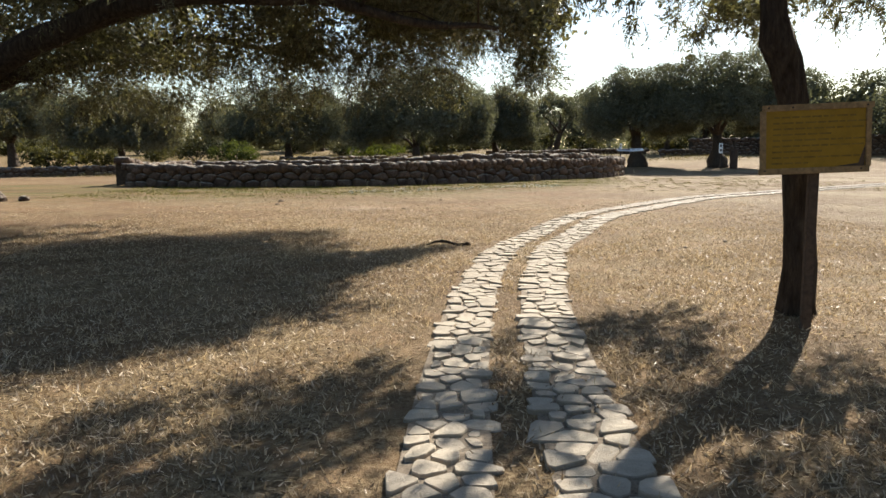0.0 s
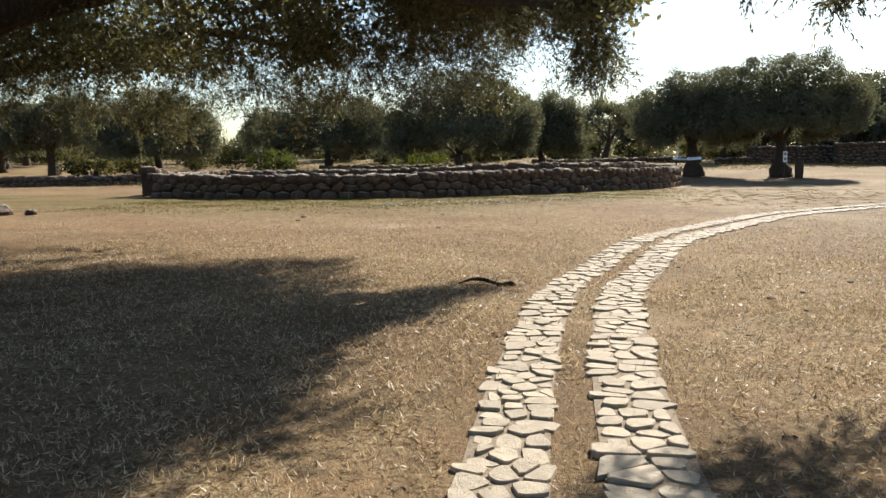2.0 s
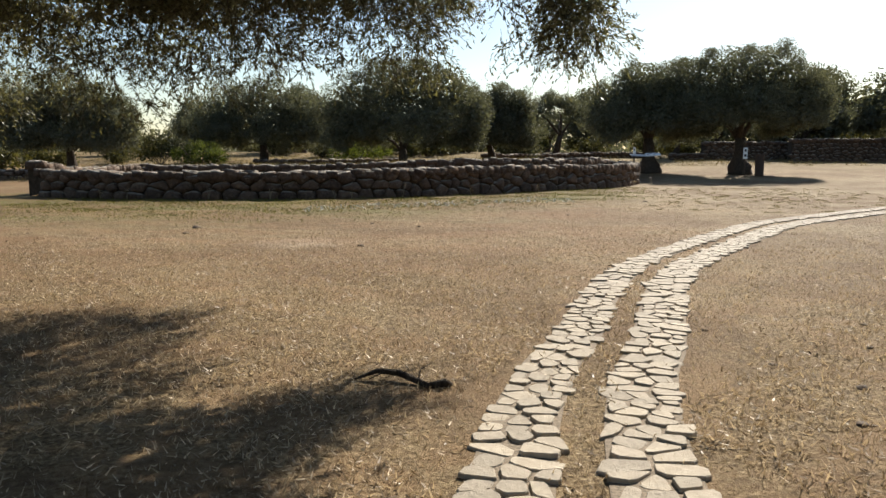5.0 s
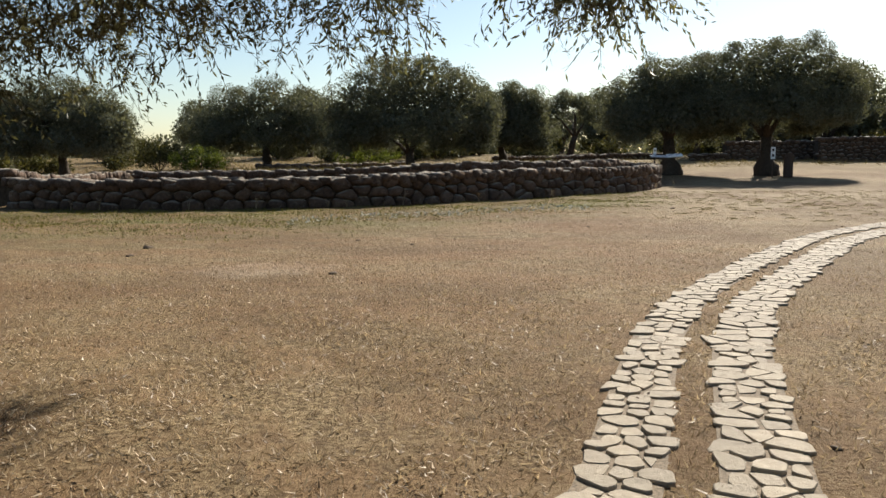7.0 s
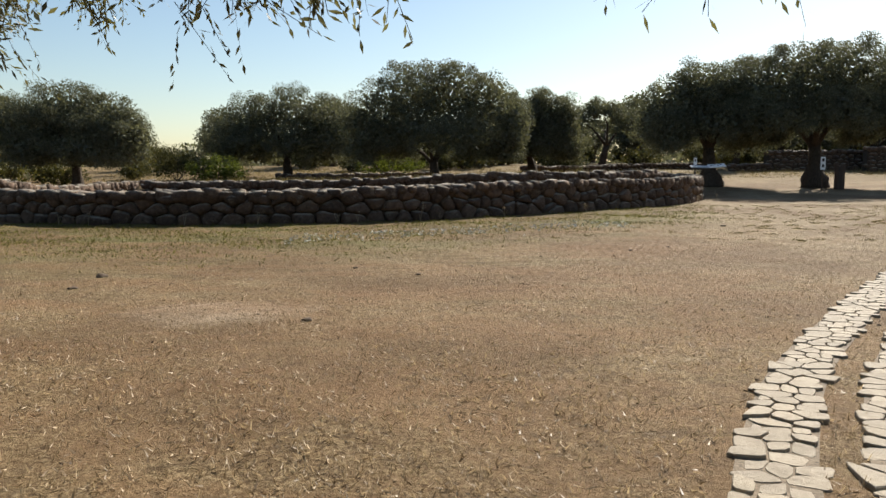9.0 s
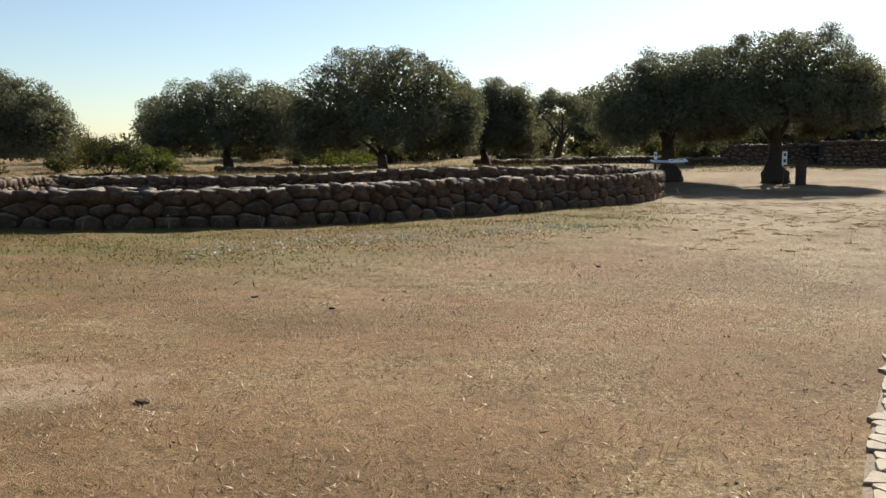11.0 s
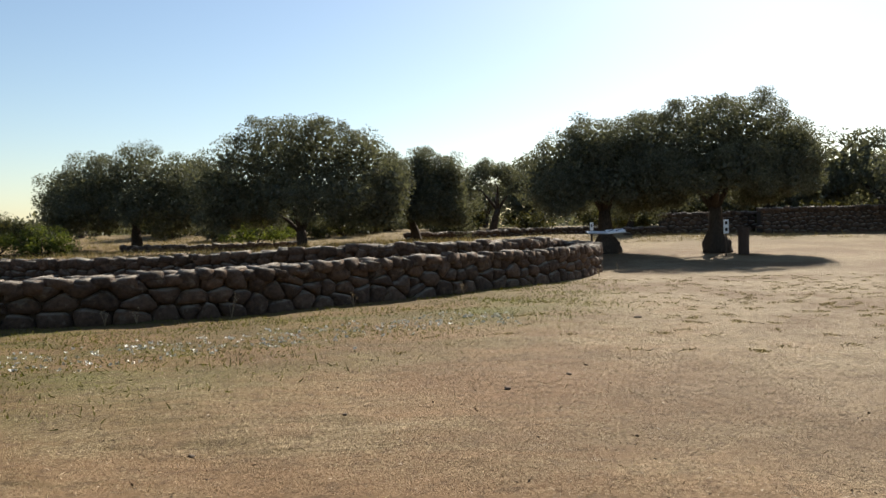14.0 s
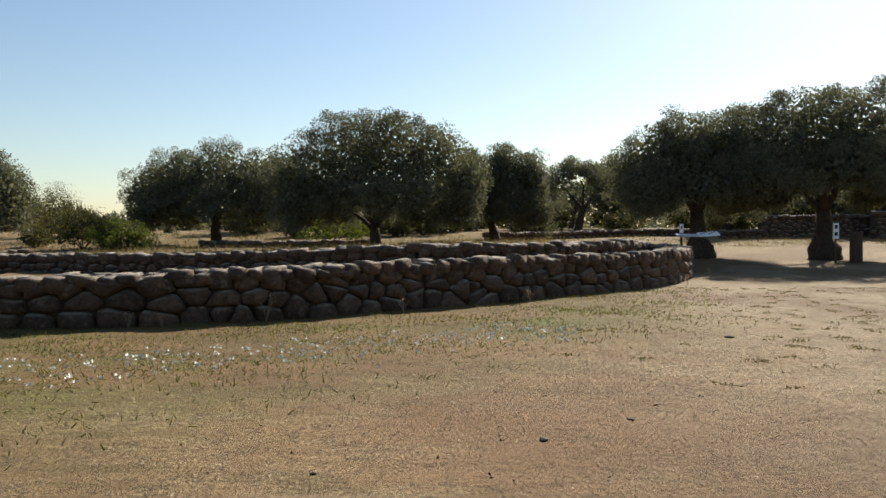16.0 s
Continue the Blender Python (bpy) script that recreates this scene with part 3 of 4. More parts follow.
def far_woods():
    """The close-grown trees that shut off the view all round."""
    rng = np.random.default_rng(77)
    quads = []
    for r, n, high, size in ((112, 16000, 3.6, 0.8), (140, 16000, 5.0, 1.0), (230, 9000, 7.0, 1.7)):
        a = rng.uniform(-2.1, 2.1, n)
        rr = r + rng.uniform(-9, 9, n)
        x, y = rr * np.sin(a), 10 + rr * np.cos(a)
        top = high * (0.62 + 0.25 * np.sin(a * r * 0.16) * np.sin(a * r * 0.071 + 1) + 0.16 * np.sin(a * r * 0.45 + 2))
        z = ground_z(x, y) - 0.3 + top * rng.uniform(0, 1, n) ** 1.15
        p = np.stack([x, y, z], 1)
        quads.append(leaves(rng, p, rng.normal(size=p.shape) + np.array([0, 0, 0.2]), size, size * 0.55))
    me = quad_mesh("far_woods", np.concatenate(quads), M_FARLEAF)
    return tagged(new("far_woods", me), "distant dark green belt of scrub and olives", "woods", kind="stuff")


far_woods()


def hanging_crown(name, seed, lobes, bunches, per, leaf_n, droop, mat, base_fn, thick, blade, tight, floor):
    """Olive sprays in bunches: short twigs with leaves all along, and the matted thick of the crown above them."""
    rng = np.random.default_rng(seed)
    hub, out = lobes_clumps(rng, lobes, bunches, hollow=0.35)
    room = hub[:, 2] - base_fn(hub[:, 0], hub[:, 1])
    hub, out, room = hub[room > 0.3], out[room > 0.3], room[room > 0.3]
    c, out = np.repeat(hub, per, 0), np.repeat(out, per, 0)
    n = len(c)
    c = c + rng.normal(size=(n, 3)) * np.array([0.09, 0.09, 0.07]) * tight
    ln = tight * rng.uniform(0.14, 0.42, n) * np.repeat(rng.uniform(0.75, 1.3, len(hub)), per)
    way = unit(out * 0.35 + rng.normal(size=(n, 3)) * 0.6 + np.array([0, 0, -droop]))
    sag = np.array([0, 0, -0.16])
    s = np.linspace(0.08, 1, leaf_n)[None, :, None]
    p = c[:, None, :] + way[:, None, :] * s * ln[:, None, None] + sag * (s ** 2) * ln[:, None, None]
    p = p.reshape(-1, 3) + rng.normal(size=(n * leaf_n, 3)) * 0.008
    d = np.repeat(way, leaf_n, 0) * 0.8 + rng.normal(size=p.shape) * 0.55 + np.array([0, 0, -0.25])
    quads = [leaves(rng, p, d, 0.066, 0.0175)]
    deep = hub[room > floor]
    p = deep[rng.integers(0, len(deep), thick)] + rng.normal(size=(thick, 3)) * np.array([0.2, 0.2, 0.16]) * tight
    quads.append(leaves(rng, p, rng.normal(size=p.shape), blade, blade * 0.45))
    # the twigs themselves, as thin flat-sided strips
    e = c + way * ln[:, None] + sag * ln[:, None]
    side = unit(np.cross(way, rng.normal(size=(n, 3)))) * 0.003
    return quad_mesh(name, np.concatenate(quads), mat), quad_mesh("twig", np.stack([c - side, c + side, e + side * 0.4, e - side * 0.4], 1), M_BARK)


def big_tree(name, x, y, label, trunk, limbs, lobes, bunches, per, leaf_n, droop, seed, base_fn, thick, blade=0.12, tight=1.0, floor=1.6):
    root = thing(name, x, y, 0, label, "tree")
    shift = Vector((x, y, 0))
    bm = bmesh.new()
    tube(bm, [Vector(p[:3]) - shift for p in trunk], [p[3] for p in trunk], 14, 0.12, seed)
    part("trunk", bm, M_BARK, root, "", True)
    rng = random.Random(seed)
    for k, limb in enumerate(limbs):
        pts = spline([p for p in limb], 0.3)
        bm = bmesh.new()
        wob = [Vector((noise.noise((q[0], q[1], k)), noise.noise((q[1], q[2], k + 5)), noise.noise((q[0], q[2], k + 9)))) * 0.14 for q in pts]
        tube(bm, [Vector(q[:3]) - shift + w for q, w in zip(pts, wob)], [q[3] for q in pts], 9, 0.08, seed + k)
        # side branches
        for i in range(3, len(pts) - 1, 2):
            q = Vector(pts[i][:3]) - shift + wob[i]
            r = pts[i][3] * 0.42
            a = rng.uniform(0, 2 * math.pi)
            v = Vector((math.cos(a), math.sin(a), rng.uniform(0.05, 0.8)))
            l = rng.uniform(0.9, 2.1)
            tube(bm, [q, q + v * l * 0.4 + Vector((0, 0, 0.1)), q + v * l * 0.75, q + v * l + Vector((0, 0, -0.12 * l))],
                 [r, r * 0.6, r * 0.35, r * 0.12], 5, 0.1, seed + i)
        part("limb", bm, M_BARK, root, "", True)
    crown, sprigs = hanging_crown("crown", seed, [(a - x, b - y, *r) for a, b, *r in lobes], bunches, per, leaf_n, droop, M_LEAF, lambda px, py: base_fn(px + x, py + y), thick, blade, tight, floor)
    cr = part("crown", crown, None, root)
    tagged(part("twig", sprigs, None, cr), kind="stuff")
    return root


def left_base(x, y):
    front = sstep(y, 11.8, 12.8)
    notch = 0.7 * np.exp(-((x + 1.0) / 0.2) ** 2) + 1.05 * np.exp(-((x - 0.5) / 0.32) ** 4)
    return (1.82 - 0.32 * sstep(-x, 2.4, 3.6) + 0.3 * np.sin(x * 1.3 + 0.4) * np.sin(y * 0.9) + 0.2 * np.sin(3.1 * x + y) + 0.95 * sstep(-y, -12.2, -10.6)
            + front * notch + 0.8 * sstep(y, 14.9, 15.6) * sstep(x, -3.4, -2.0))


def right_base(x, y):
    return 2.30 + 0.2 * np.sin(x * 2.1) * np.sin(y * 1.9)


big_tree("olive_tree", -9.5, 13.0, "ancient olive with long dark limbs and drooping leafy sprays",
         [(-9.5, 13, -0.2, 0.85), (-9.5, 13, 0.2, 0.68), (-9.45, 13, 0.8, 0.55), (-9.4, 13.05, 1.5, 0.52), (-9.3, 13.1, 2.1, 0.46)],
         [[(-9.3, 13.1, 1.9, 0.30), (-7.7, 11.5, 2.4, 0.24), (-6.4, 10.6, 2.8, 0.20), (-4.7, 10.5, 3.35, 0.155), (-2.8, 10.3, 3.5, 0.11), (-0.9, 10.6, 3.3, 0.07), (0.7, 11.6, 3.1, 0.03)],
          [(-9.3, 13.1, 1.9, 0.24), (-8.8, 14.1, 2.75, 0.17), (-7.6, 15.2, 3.3, 0.13), (-5.6, 16.6, 3.9, 0.08), (-3.6, 17.2, 3.5, 0.03)],
          [(-9.3, 13.1, 1.9, 0.26), (-8.4, 11.4, 3.3, 0.2), (-6.0, 9.6, 4.3, 0.14), (-3.0, 8.6, 4.6, 0.09), (-0.6, 8.2, 4.2, 0.03)],
          [(-6.4, 10.6, 2.8, 0.15), (-5.0, 12.6, 3.9, 0.13), (-4.0, 14.2, 4.6, 0.11), (-2.4, 15.0, 4.6, 0.08), (-0.4, 15.2, 3.8, 0.03)],
          [(-9.3, 13.1, 1.9, 0.28), (-10.2, 14.6, 3.6, 0.2), (-10.6, 17.0, 4.4, 0.12), (-10.4, 19.4, 3.8, 0.04)]],
         [(-9.5, 15.6, 4.0, 5.2, 5.0, 2.6), (-5.0, 14.6, 4.1, 4.6, 4.4, 2.4), (-2.0, 13.6, 3.9, 3.2, 3.2, 2.0), (-0.2, 12.9, 3.4, 1.6, 2.0, 1.0), (-0.4, 10.2, 3.9, 1.5, 2.0, 0.8), (-1.6, 15.6, 3.7, 2.0, 2.0, 1.1), (0.4, 13.0, 4.4, 1.4, 1.8, 0.6), *[(1.4, 14.15, 2.9, 0.42, 0.42, 0.55)] * 9, *[(0.9, 14.2, 3.85, 0.95, 1.0, 0.55)] * 3, (1.2, 14.0, 3.9, 0.8, 1.2, 0.6), *[(-0.4, 14.3, 2.9, 0.6, 0.6, 0.8)] * 2, *[(-2.1, 14.0, 2.8, 1.1, 0.9, 0.8)] * 2, (-0.8, 14.6, 3.6, 1.4, 1.2, 0.8), (0.2, 15.3, 5.1, 2.1, 2.8, 0.9), *[(0.5, 14.6, 5.2, 1.9, 2.2, 0.7)] * 2, (0.2, 12.6, 5.0, 1.9, 2.0, 0.7), *[(1.0, 13.1, 5.1, 1.6, 1.8, 0.6)] * 4, *[(-0.5, 16.9, 4.1, 1.5, 1.5, 0.6)] * 4, (-4.3, 14.0, 2.6, 1.8, 1.2, 1.0), (-6.6, 14.4, 2.7, 2.0, 1.6, 1.1), (-3.2, 15.2, 2.9, 1.4, 1.4, 1.0), (-1.5, 13.5, 5.2, 2.5, 3.0, 0.9), (-3.4, 10.4, 4.7, 3.4, 3.2, 1.9), (-0.7, 11.0, 4.7, 2.0, 2.0, 1.2), (-7.0, 10.0, 4.8, 3.5, 3.5, 2.2)],
         3300, 9, 13, 0.28, 71, left_base, 105000, 0.14)
big_tree("olive_tree", 3.05, 6.2, "slender dark-barked olive with a knotted trunk behind a yellow board",
         [(3.06, 6.22, -0.15, 0.20), (3.06, 6.2, 0.08, 0.155), (3.05, 6.18, 0.4, 0.13), (3.0, 6.15, 1.1, 0.12), (2.92, 6.12, 1.7, 0.115), (2.82, 6.1, 2.05, 0.13), (2.74, 6.08, 2.22, 0.14), (2.71, 6.06, 2.4, 0.105), (2.66, 6.05, 2.9, 0.09)],
         [[(2.68, 6.05, 2.8, 0.095), (2.3, 5.9, 3.4, 0.075), (1.7, 5.5, 3.7, 0.05), (1.2, 5.0, 3.3, 0.02)],
          [(2.70, 6.05, 2.6, 0.085), (3.3, 6.4, 3.1, 0.07), (4.4, 6.9, 3.6, 0.05), (5.6, 7.4, 3.3, 0.02)],
          [(2.66, 6.05, 2.8, 0.09), (2.9, 7.0, 3.7, 0.07), (3.2, 8.2, 4.2, 0.05), (3.4, 9.4, 3.8, 0.02)]],
         [(3.4, 7.2, 3.7, 2.7, 2.6, 1.3), (5.0, 6.8, 3.4, 2.0, 2.0, 1.2), (1.5, 5.3, 3.0, 1.1, 1.1, 0.75), (4.6, 5.2, 3.4, 1.6, 1.4, 1.0), (2.2, 7.4, 3.7, 1.6, 1.6, 1.0), (2.7, 8.5, 3.4, 1.0, 1.0, 0.5), *[(3.9, 9.5, 3.15, 0.55, 0.5, 0.4)] * 2, *[(2.85, 9.25, 2.85, 0.28, 0.28, 0.3)] * 2],
         440, 17, 13, 0.3, 72, right_base, 14000, 0.1, 0.72, 0.7)

def clip_cell(poly, a, b):
    """The part of poly nearer to a than to b."""
    mx, my, nx, ny = (a[0] + b[0]) / 2, (a[1] + b[1]) / 2, b[0] - a[0], b[1] - a[1]
    out = []
    for i, p in enumerate(poly):
        q = poly[(i + 1) % len(poly)]
        dp, dq = (p[0] - mx) * nx + (p[1] - my) * ny, (q[0] - mx) * nx + (q[1] - my) * ny
        if dp <= 0:
            out.append(p)
        if dp * dq < 0:
            t = dp / (dp - dq)
            out.append((p[0] + (q[0] - p[0]) * t, p[1] + (q[1] - p[1]) * t))
    return out


# ---- dry-stone walls ----
STONES = []
for k in range(10):
    rs = random.Random(100 + k)
    bm = bmesh.new()
    bmesh.ops.create_cube(bm, size=1)
    bmesh.ops.subdivide_edges(bm, edges=bm.edges[:], cuts=1, use_grid_fill=True)
    for v in bm.verts:
        q = v.co.copy()
        v.co = q.lerp(q.normalized() * 0.55, 0.42) + Vector([rs.uniform(-0.055, 0.055) for _ in range(3)])
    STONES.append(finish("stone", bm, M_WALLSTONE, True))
REST = []
for me in STONES:
    REST.append(np.array([v.co for v in me.vertices]))
REST_FACES = [[tuple(p.vertices) for p in me.polygons] for me in STONES]


def dry_wall(name, line, height, depth, label, singles, seed, course=0.26, wide=(0.26, 0.62), parts_if=lambda x, y: True, z_of=None, inward=1.0, rise=lambda x: 1.0):
    """A dry-stone wall whose face runs along line; its body lies to the left of the way walked along it."""
    rs = random.Random(seed)
    pts = spline(line, 0.05)
    tan = np.gradient(pts, axis=0)
    tan /= np.linalg.norm(tan, axis=1, keepdims=True)
    nor = np.stack([-tan[:, 1], tan[:, 0]], 1) * inward
    length = len(pts) * 0.05
    gz = (lambda x, y: float(ground_z(x, y))) if z_of is None else z_of
    root = thing(name, *pts[0], 0, label, "wall", kind="structure")
    ox, oy = pts[0]
    # earth and rubble core
    bm = bmesh.new()
    prev = None
    for i in list(range(0, len(pts), 10)) + [len(pts) - 1]:
        p, n = pts[i], nor[i]
        z0 = gz(*(p - n * 0.3))
        prof = []
        for u, h in ((0.16, -0.3), (0.16, height * 0.8), (0.3, height * 0.93), (depth - 0.2, height * 0.95), (depth - 0.05, height * 0.8), (depth - 0.05, -0.3)):
            q = p + n * u
            prof.append(bm.verts.new((q[0] - ox, q[1] - oy, z0 + h * rise(p[0]) + rs.uniform(-0.03, 0.03))))
        if prev:
            for a in range(5):
                bm.faces.new((prev[a], prof[a], prof[a + 1], prev[a + 1]))
        else:
            bm.faces.new(prof)
        prev = prof
    bm.faces.new(prev[::-1])
    bmesh.ops.recalc_face_normals(bm, faces=bm.faces[:])
    part("core", bm, M_CORE, root, "packed earth and rubble inside the wall")
    places = []
    # face stones, fitted like rubble masonry: irregular cells over the length and height
    cells = []
    seeds = []
    rows = max(2, round(height / course))
    s = -0.3
    while s < length + 0.3:
        for r in range(rows):
            seeds.append((s + (r % 2) * 0.24 + rs.uniform(-0.22, 0.22), 1.5 * height * (r + 0.5 + rs.uniform(-0.36, 0.36)) / rows))
        s += rs.uniform(*wide)
    for i, a in enumerate(seeds):
        poly = [(a[0] - 0.7, -0.18), (a[0] + 0.7, -0.18), (a[0] + 0.7, 1.5 * height), (a[0] - 0.7, 1.5 * height)]
        for b in seeds[max(0, i - 5 * rows):i + 5 * rows + 1]:
            if b is not a:
                poly = clip_cell(poly, a, b)
                if len(poly) < 3:
                    break
        if len(poly) >= 3 and 0 <= a[0] < length:
            cells.append([(p[0], p[1] / 1.5) for p in poly])
    places = []
    # the uneven top, a few stones deep
    u = 0.18
    while u < depth:
        s = 0.0
        while s < length:
            w = rs.uniform(0.24, 0.56)
            places.append((s + w / 2, u + rs.uniform(-0.04, 0.04), height + rs.uniform(-0.10, 0.02) - 0.03 * (u > 0.3), w * 1.12, 0.42, rs.uniform(0.2, 0.36)))
            s += w * rs.uniform(0.95, 1.1)
        u += 0.3
    single, rest_v, rest_f, total = 0, [], [], 0

    def lay(vs, fs, at, spot):
        nonlocal single, total
        if single < singles and parts_if(*spot):
            me = bpy.data.meshes.new("stone")
            me.from_pydata(vs, [], fs)
            me.materials.append(M_WALLSTONE)
            me.shade_smooth()
            ob = new("stone", me)
            ob.parent = root
            ob.matrix_basis = Matrix.Translation(at)
            single += 1
        else:
            rest_v.append(np.array(vs) + np.array(at))
            rest_f.extend(tuple(q + total for q in f) for f in fs)
            total += len(vs)

    for poly in cells:
        cx, cz = sum(p[0] for p in poly) / len(poly), sum(p[1] for p in poly) / len(poly)
        size = max(math.dist(p, (cx, cz)) for p in poly)
        ring = []
        for p, q in zip(poly, poly[1:] + poly[:1]):
            for f in (0.2, 0.8):
                ring.append(((p[0] + (q[0] - p[0]) * f - cx) * 0.97, (p[1] + (q[1] - p[1]) * f - cz) * 0.965))
        i = min(max(int(cx / 0.05), 0), len(pts) - 1)
        o, t2, n2 = pts[i], tan[i], nor[i]
        up = rise(o[0])
        z0 = gz(*(o - n2 * 0.3)) + cz * up
        n, out, lean = len(ring), rs.uniform(-0.035, 0.05), rs.uniform(-0.12, 0.12)
        vs = []
        for scale, u in ((0.95, 0.32), (1.0, 0.15), (0.93, 0.05), (0.66, -0.01)):
            for a, c in ring:
                k = rs.uniform(0.95, 1.05)
                uu = u - out - lean * a * 0.3 + (0.05 * (z0 + c))
                vs.append((t2[0] * a * scale * k + n2[0] * uu, t2[1] * a * scale * k + n2[1] * uu, c * scale * k * up))
        uu = -0.03 - out
        vs.append((n2[0] * uu, n2[1] * uu, 0.0))
        fs = [(r * n + k, r * n + (k + 1) % n, (r + 1) * n + (k + 1) % n, (r + 1) * n + k) for r in range(3) for k in range(n)]
        fs += [(3 * n + k, 3 * n + (k + 1) % n, 4 * n) for k in range(n)]
        if inward < 0:
            fs = [f[::-1] for f in fs]
        lay(vs, fs, (o[0] - ox, o[1] - oy, z0), o)
    for s, u, z, w, d, h in places:
        i = min(max(int(s / 0.05), 0), len(pts) - 1)
        p = pts[i] + nor[i] * u
        m = (Matrix.Rotation(math.atan2(tan[i][1], tan[i][0]) + rs.uniform(-0.25, 0.25), 4, "Z") @ Matrix.Rotation(rs.uniform(-0.2, 0.2), 4, "Y")
             @ Matrix.Rotation(rs.uniform(-0.15, 0.15), 4, "X") @ Matrix.Diagonal((w, d, h, 1)))
        k = rs.randrange(len(REST))
        vs = REST[k] @ np.array(m)[:3, :3].T
        lay(vs.tolist(), REST_FACES[k], (p[0] - ox, p[1] - oy, gz(*(pts[i] - nor[i] * 0.3)) + z * rise(pts[i][0])), p)
    if rest_v:
        me = bpy.data.meshes.new("stones")
        me.from_pydata(np.concatenate(rest_v).tolist(), [], rest_f)
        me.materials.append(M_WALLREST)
        me.shade_smooth()
        tagged(part("stones", me, None, root), kind="stuff")
    return root


dry_wall("wall_outer", OUTER + [(9.3, 49.6), (8.6, 50.9), (7.2, 51.6)], 0.98, 0.95, "long curved dry-stone wall of dark brown basalt blocks", 300, 1, 0.33, (0.42, 0.78), lambda x, y: -11 < x < 7, rise=lambda x: 0.87 + 0.13 * float(sstep(x, -8, 1)))
dry_wall("wall_inner", INNER, 1.12, 0.8, "inner dry-stone ring of dark blocks retaining raised earth", 280, 2, 0.32, (0.34, 0.56), lambda x, y: -12 < x < 8, lambda x, y: 0.0, rise=lambda x: inner_rise(x))
dry_wall("wall_end", [(-17.2, 45.8), (-16.9, 42.0), (-16.2, 37.5), (-15.5, 33.9)], 0.9, 0.7, "side stretch of the ring wall joining both faces", 0, 3, inward=-1.0)
dry_wall("ruin_wall", [(-17.5, 67.5), (-13.0, 65.5), (-8.0, 64.6), (-5.6, 65.5)], 0.30, 0.7, "low tumbled row of ruin stones in dry grass", 0, 4, 0.24)
dry_wall("ruin_wall", [(1.5, 71.0), (6.0, 74.0), (12.5, 77.5), (17.0, 77.0)], 0.45, 0.8, "low ruined wall line under distant olives", 0, 5, 0.24)
dry_wall("ruin_wall", [(20.9, 75.0), (24.5, 75.2), (28.4, 75.6)], 1.5, 1.2, "straight-topped ruin wall of dark squared blocks", 0, 6, 0.3)
dry_wall("ruin_wall", [(27.6, 73.0), (33.0, 72.4), (40.0, 73.2), (50.0, 76.0)], 1.85, 1.2, "taller ruin wall of dark blocks with fallen stones", 0, 7, 0.3)
dry_wall("ruin_wall", [(17.8, 74.2), (19.6, 74.4), (20.8, 74.6)], 0.5, 0.8, "low corner of a ruined building", 0, 8, 0.26)
dry_wall("rubble_wall", [(-46.0, 45.5), (-36.0, 46.5), (-27.5, 49.0), (-20.5, 54.0)], 0.5, 0.9, "low pale rubble wall along the grove", 0, 9, 0.25)

# ---- signs and fittings ----


def notice_board():
    root = thing("notice_board", 2.88, 5.56, 0, "yellow wooden notice board with faded lettering on a dark post", "sign", rz=-3)
    bm = bmesh.new()
    box(bm, 0, 0.045, 0.78, 0.07, 0.06, 1.76, 0.006)
    part("post", bm, M_POST, root, "dark square wooden post")
    tilt = Euler((0, radians(-2.0), 0))
    bm = bmesh.new()
    box(bm, -0.02, 0.0, 1.435, 0.72, 0.018, 0.44, 0.003, tilt)
    board = part("panel", bm, M_YELLOW, root, "mustard yellow painted panel")
    for nm, cx, cz, sx, sz in (("frame_rail", -0.01, 1.67, 0.78, 0.045), ("frame_rail", -0.02, 1.205, 0.78, 0.045), ("frame_stile", -0.388, 1.437, 0.04, 0.43), ("frame_stile", 0.352, 1.437, 0.04, 0.43)):
        bm = bmesh.new()
        box(bm, cx, -0.006, cz + (cx * 0.035 if nm == "frame_stile" else 0), sx, 0.03, sz, 0.004, tilt)
        part(nm, bm, M_FRAME, root, "weathered pale wooden frame")
    rs = random.Random(3)
    for k in range(9):
        z = 1.60 - k * 0.042
        w = (0.56, 0.6, 0.6, 0.42, 0.6, 0.6, 0.3, 0.58, 0.26)[k]
        x = -0.32
        bm = bmesh.new()
        while x < -0.32 + w:
            l = rs.uniform(0.03, 0.085)
            box(bm, x + l / 2, -0.0115, z + (x + l / 2) * 0.035, l, 0.003, 0.012, 0, tilt)
            x += l + 0.014
        part("text_line", bm, M_INK, board)
    bm = bmesh.new()
    vs = [bm.verts.new(v) for v in ((0.335, -0.011, 1.24), (0.335, -0.011, 1.40), (0.29, -0.011, 1.26), (0.12, -0.011, 1.235))]
    bm.faces.new(vs[::-1])
    part("stain", bm, M_POST, board, "dark stain in the lower corner")
    for cx, cz in ((-0.36, 1.66), (-0.19, 1.665), (0.33, 1.68), (-0.37, 1.20), (0.31, 1.22)):
        bm = bmesh.new()
        bmesh.ops.create_cone(bm, cap_ends=True, segments=8, radius1=0.008, radius2=0.006, depth=0.006, matrix=Matrix.Translation((cx, -0.023, cz)) @ Matrix.Rotation(radians(90), 4, "X"))
        part("nail", bm, M_DARK, root)


notice_board()


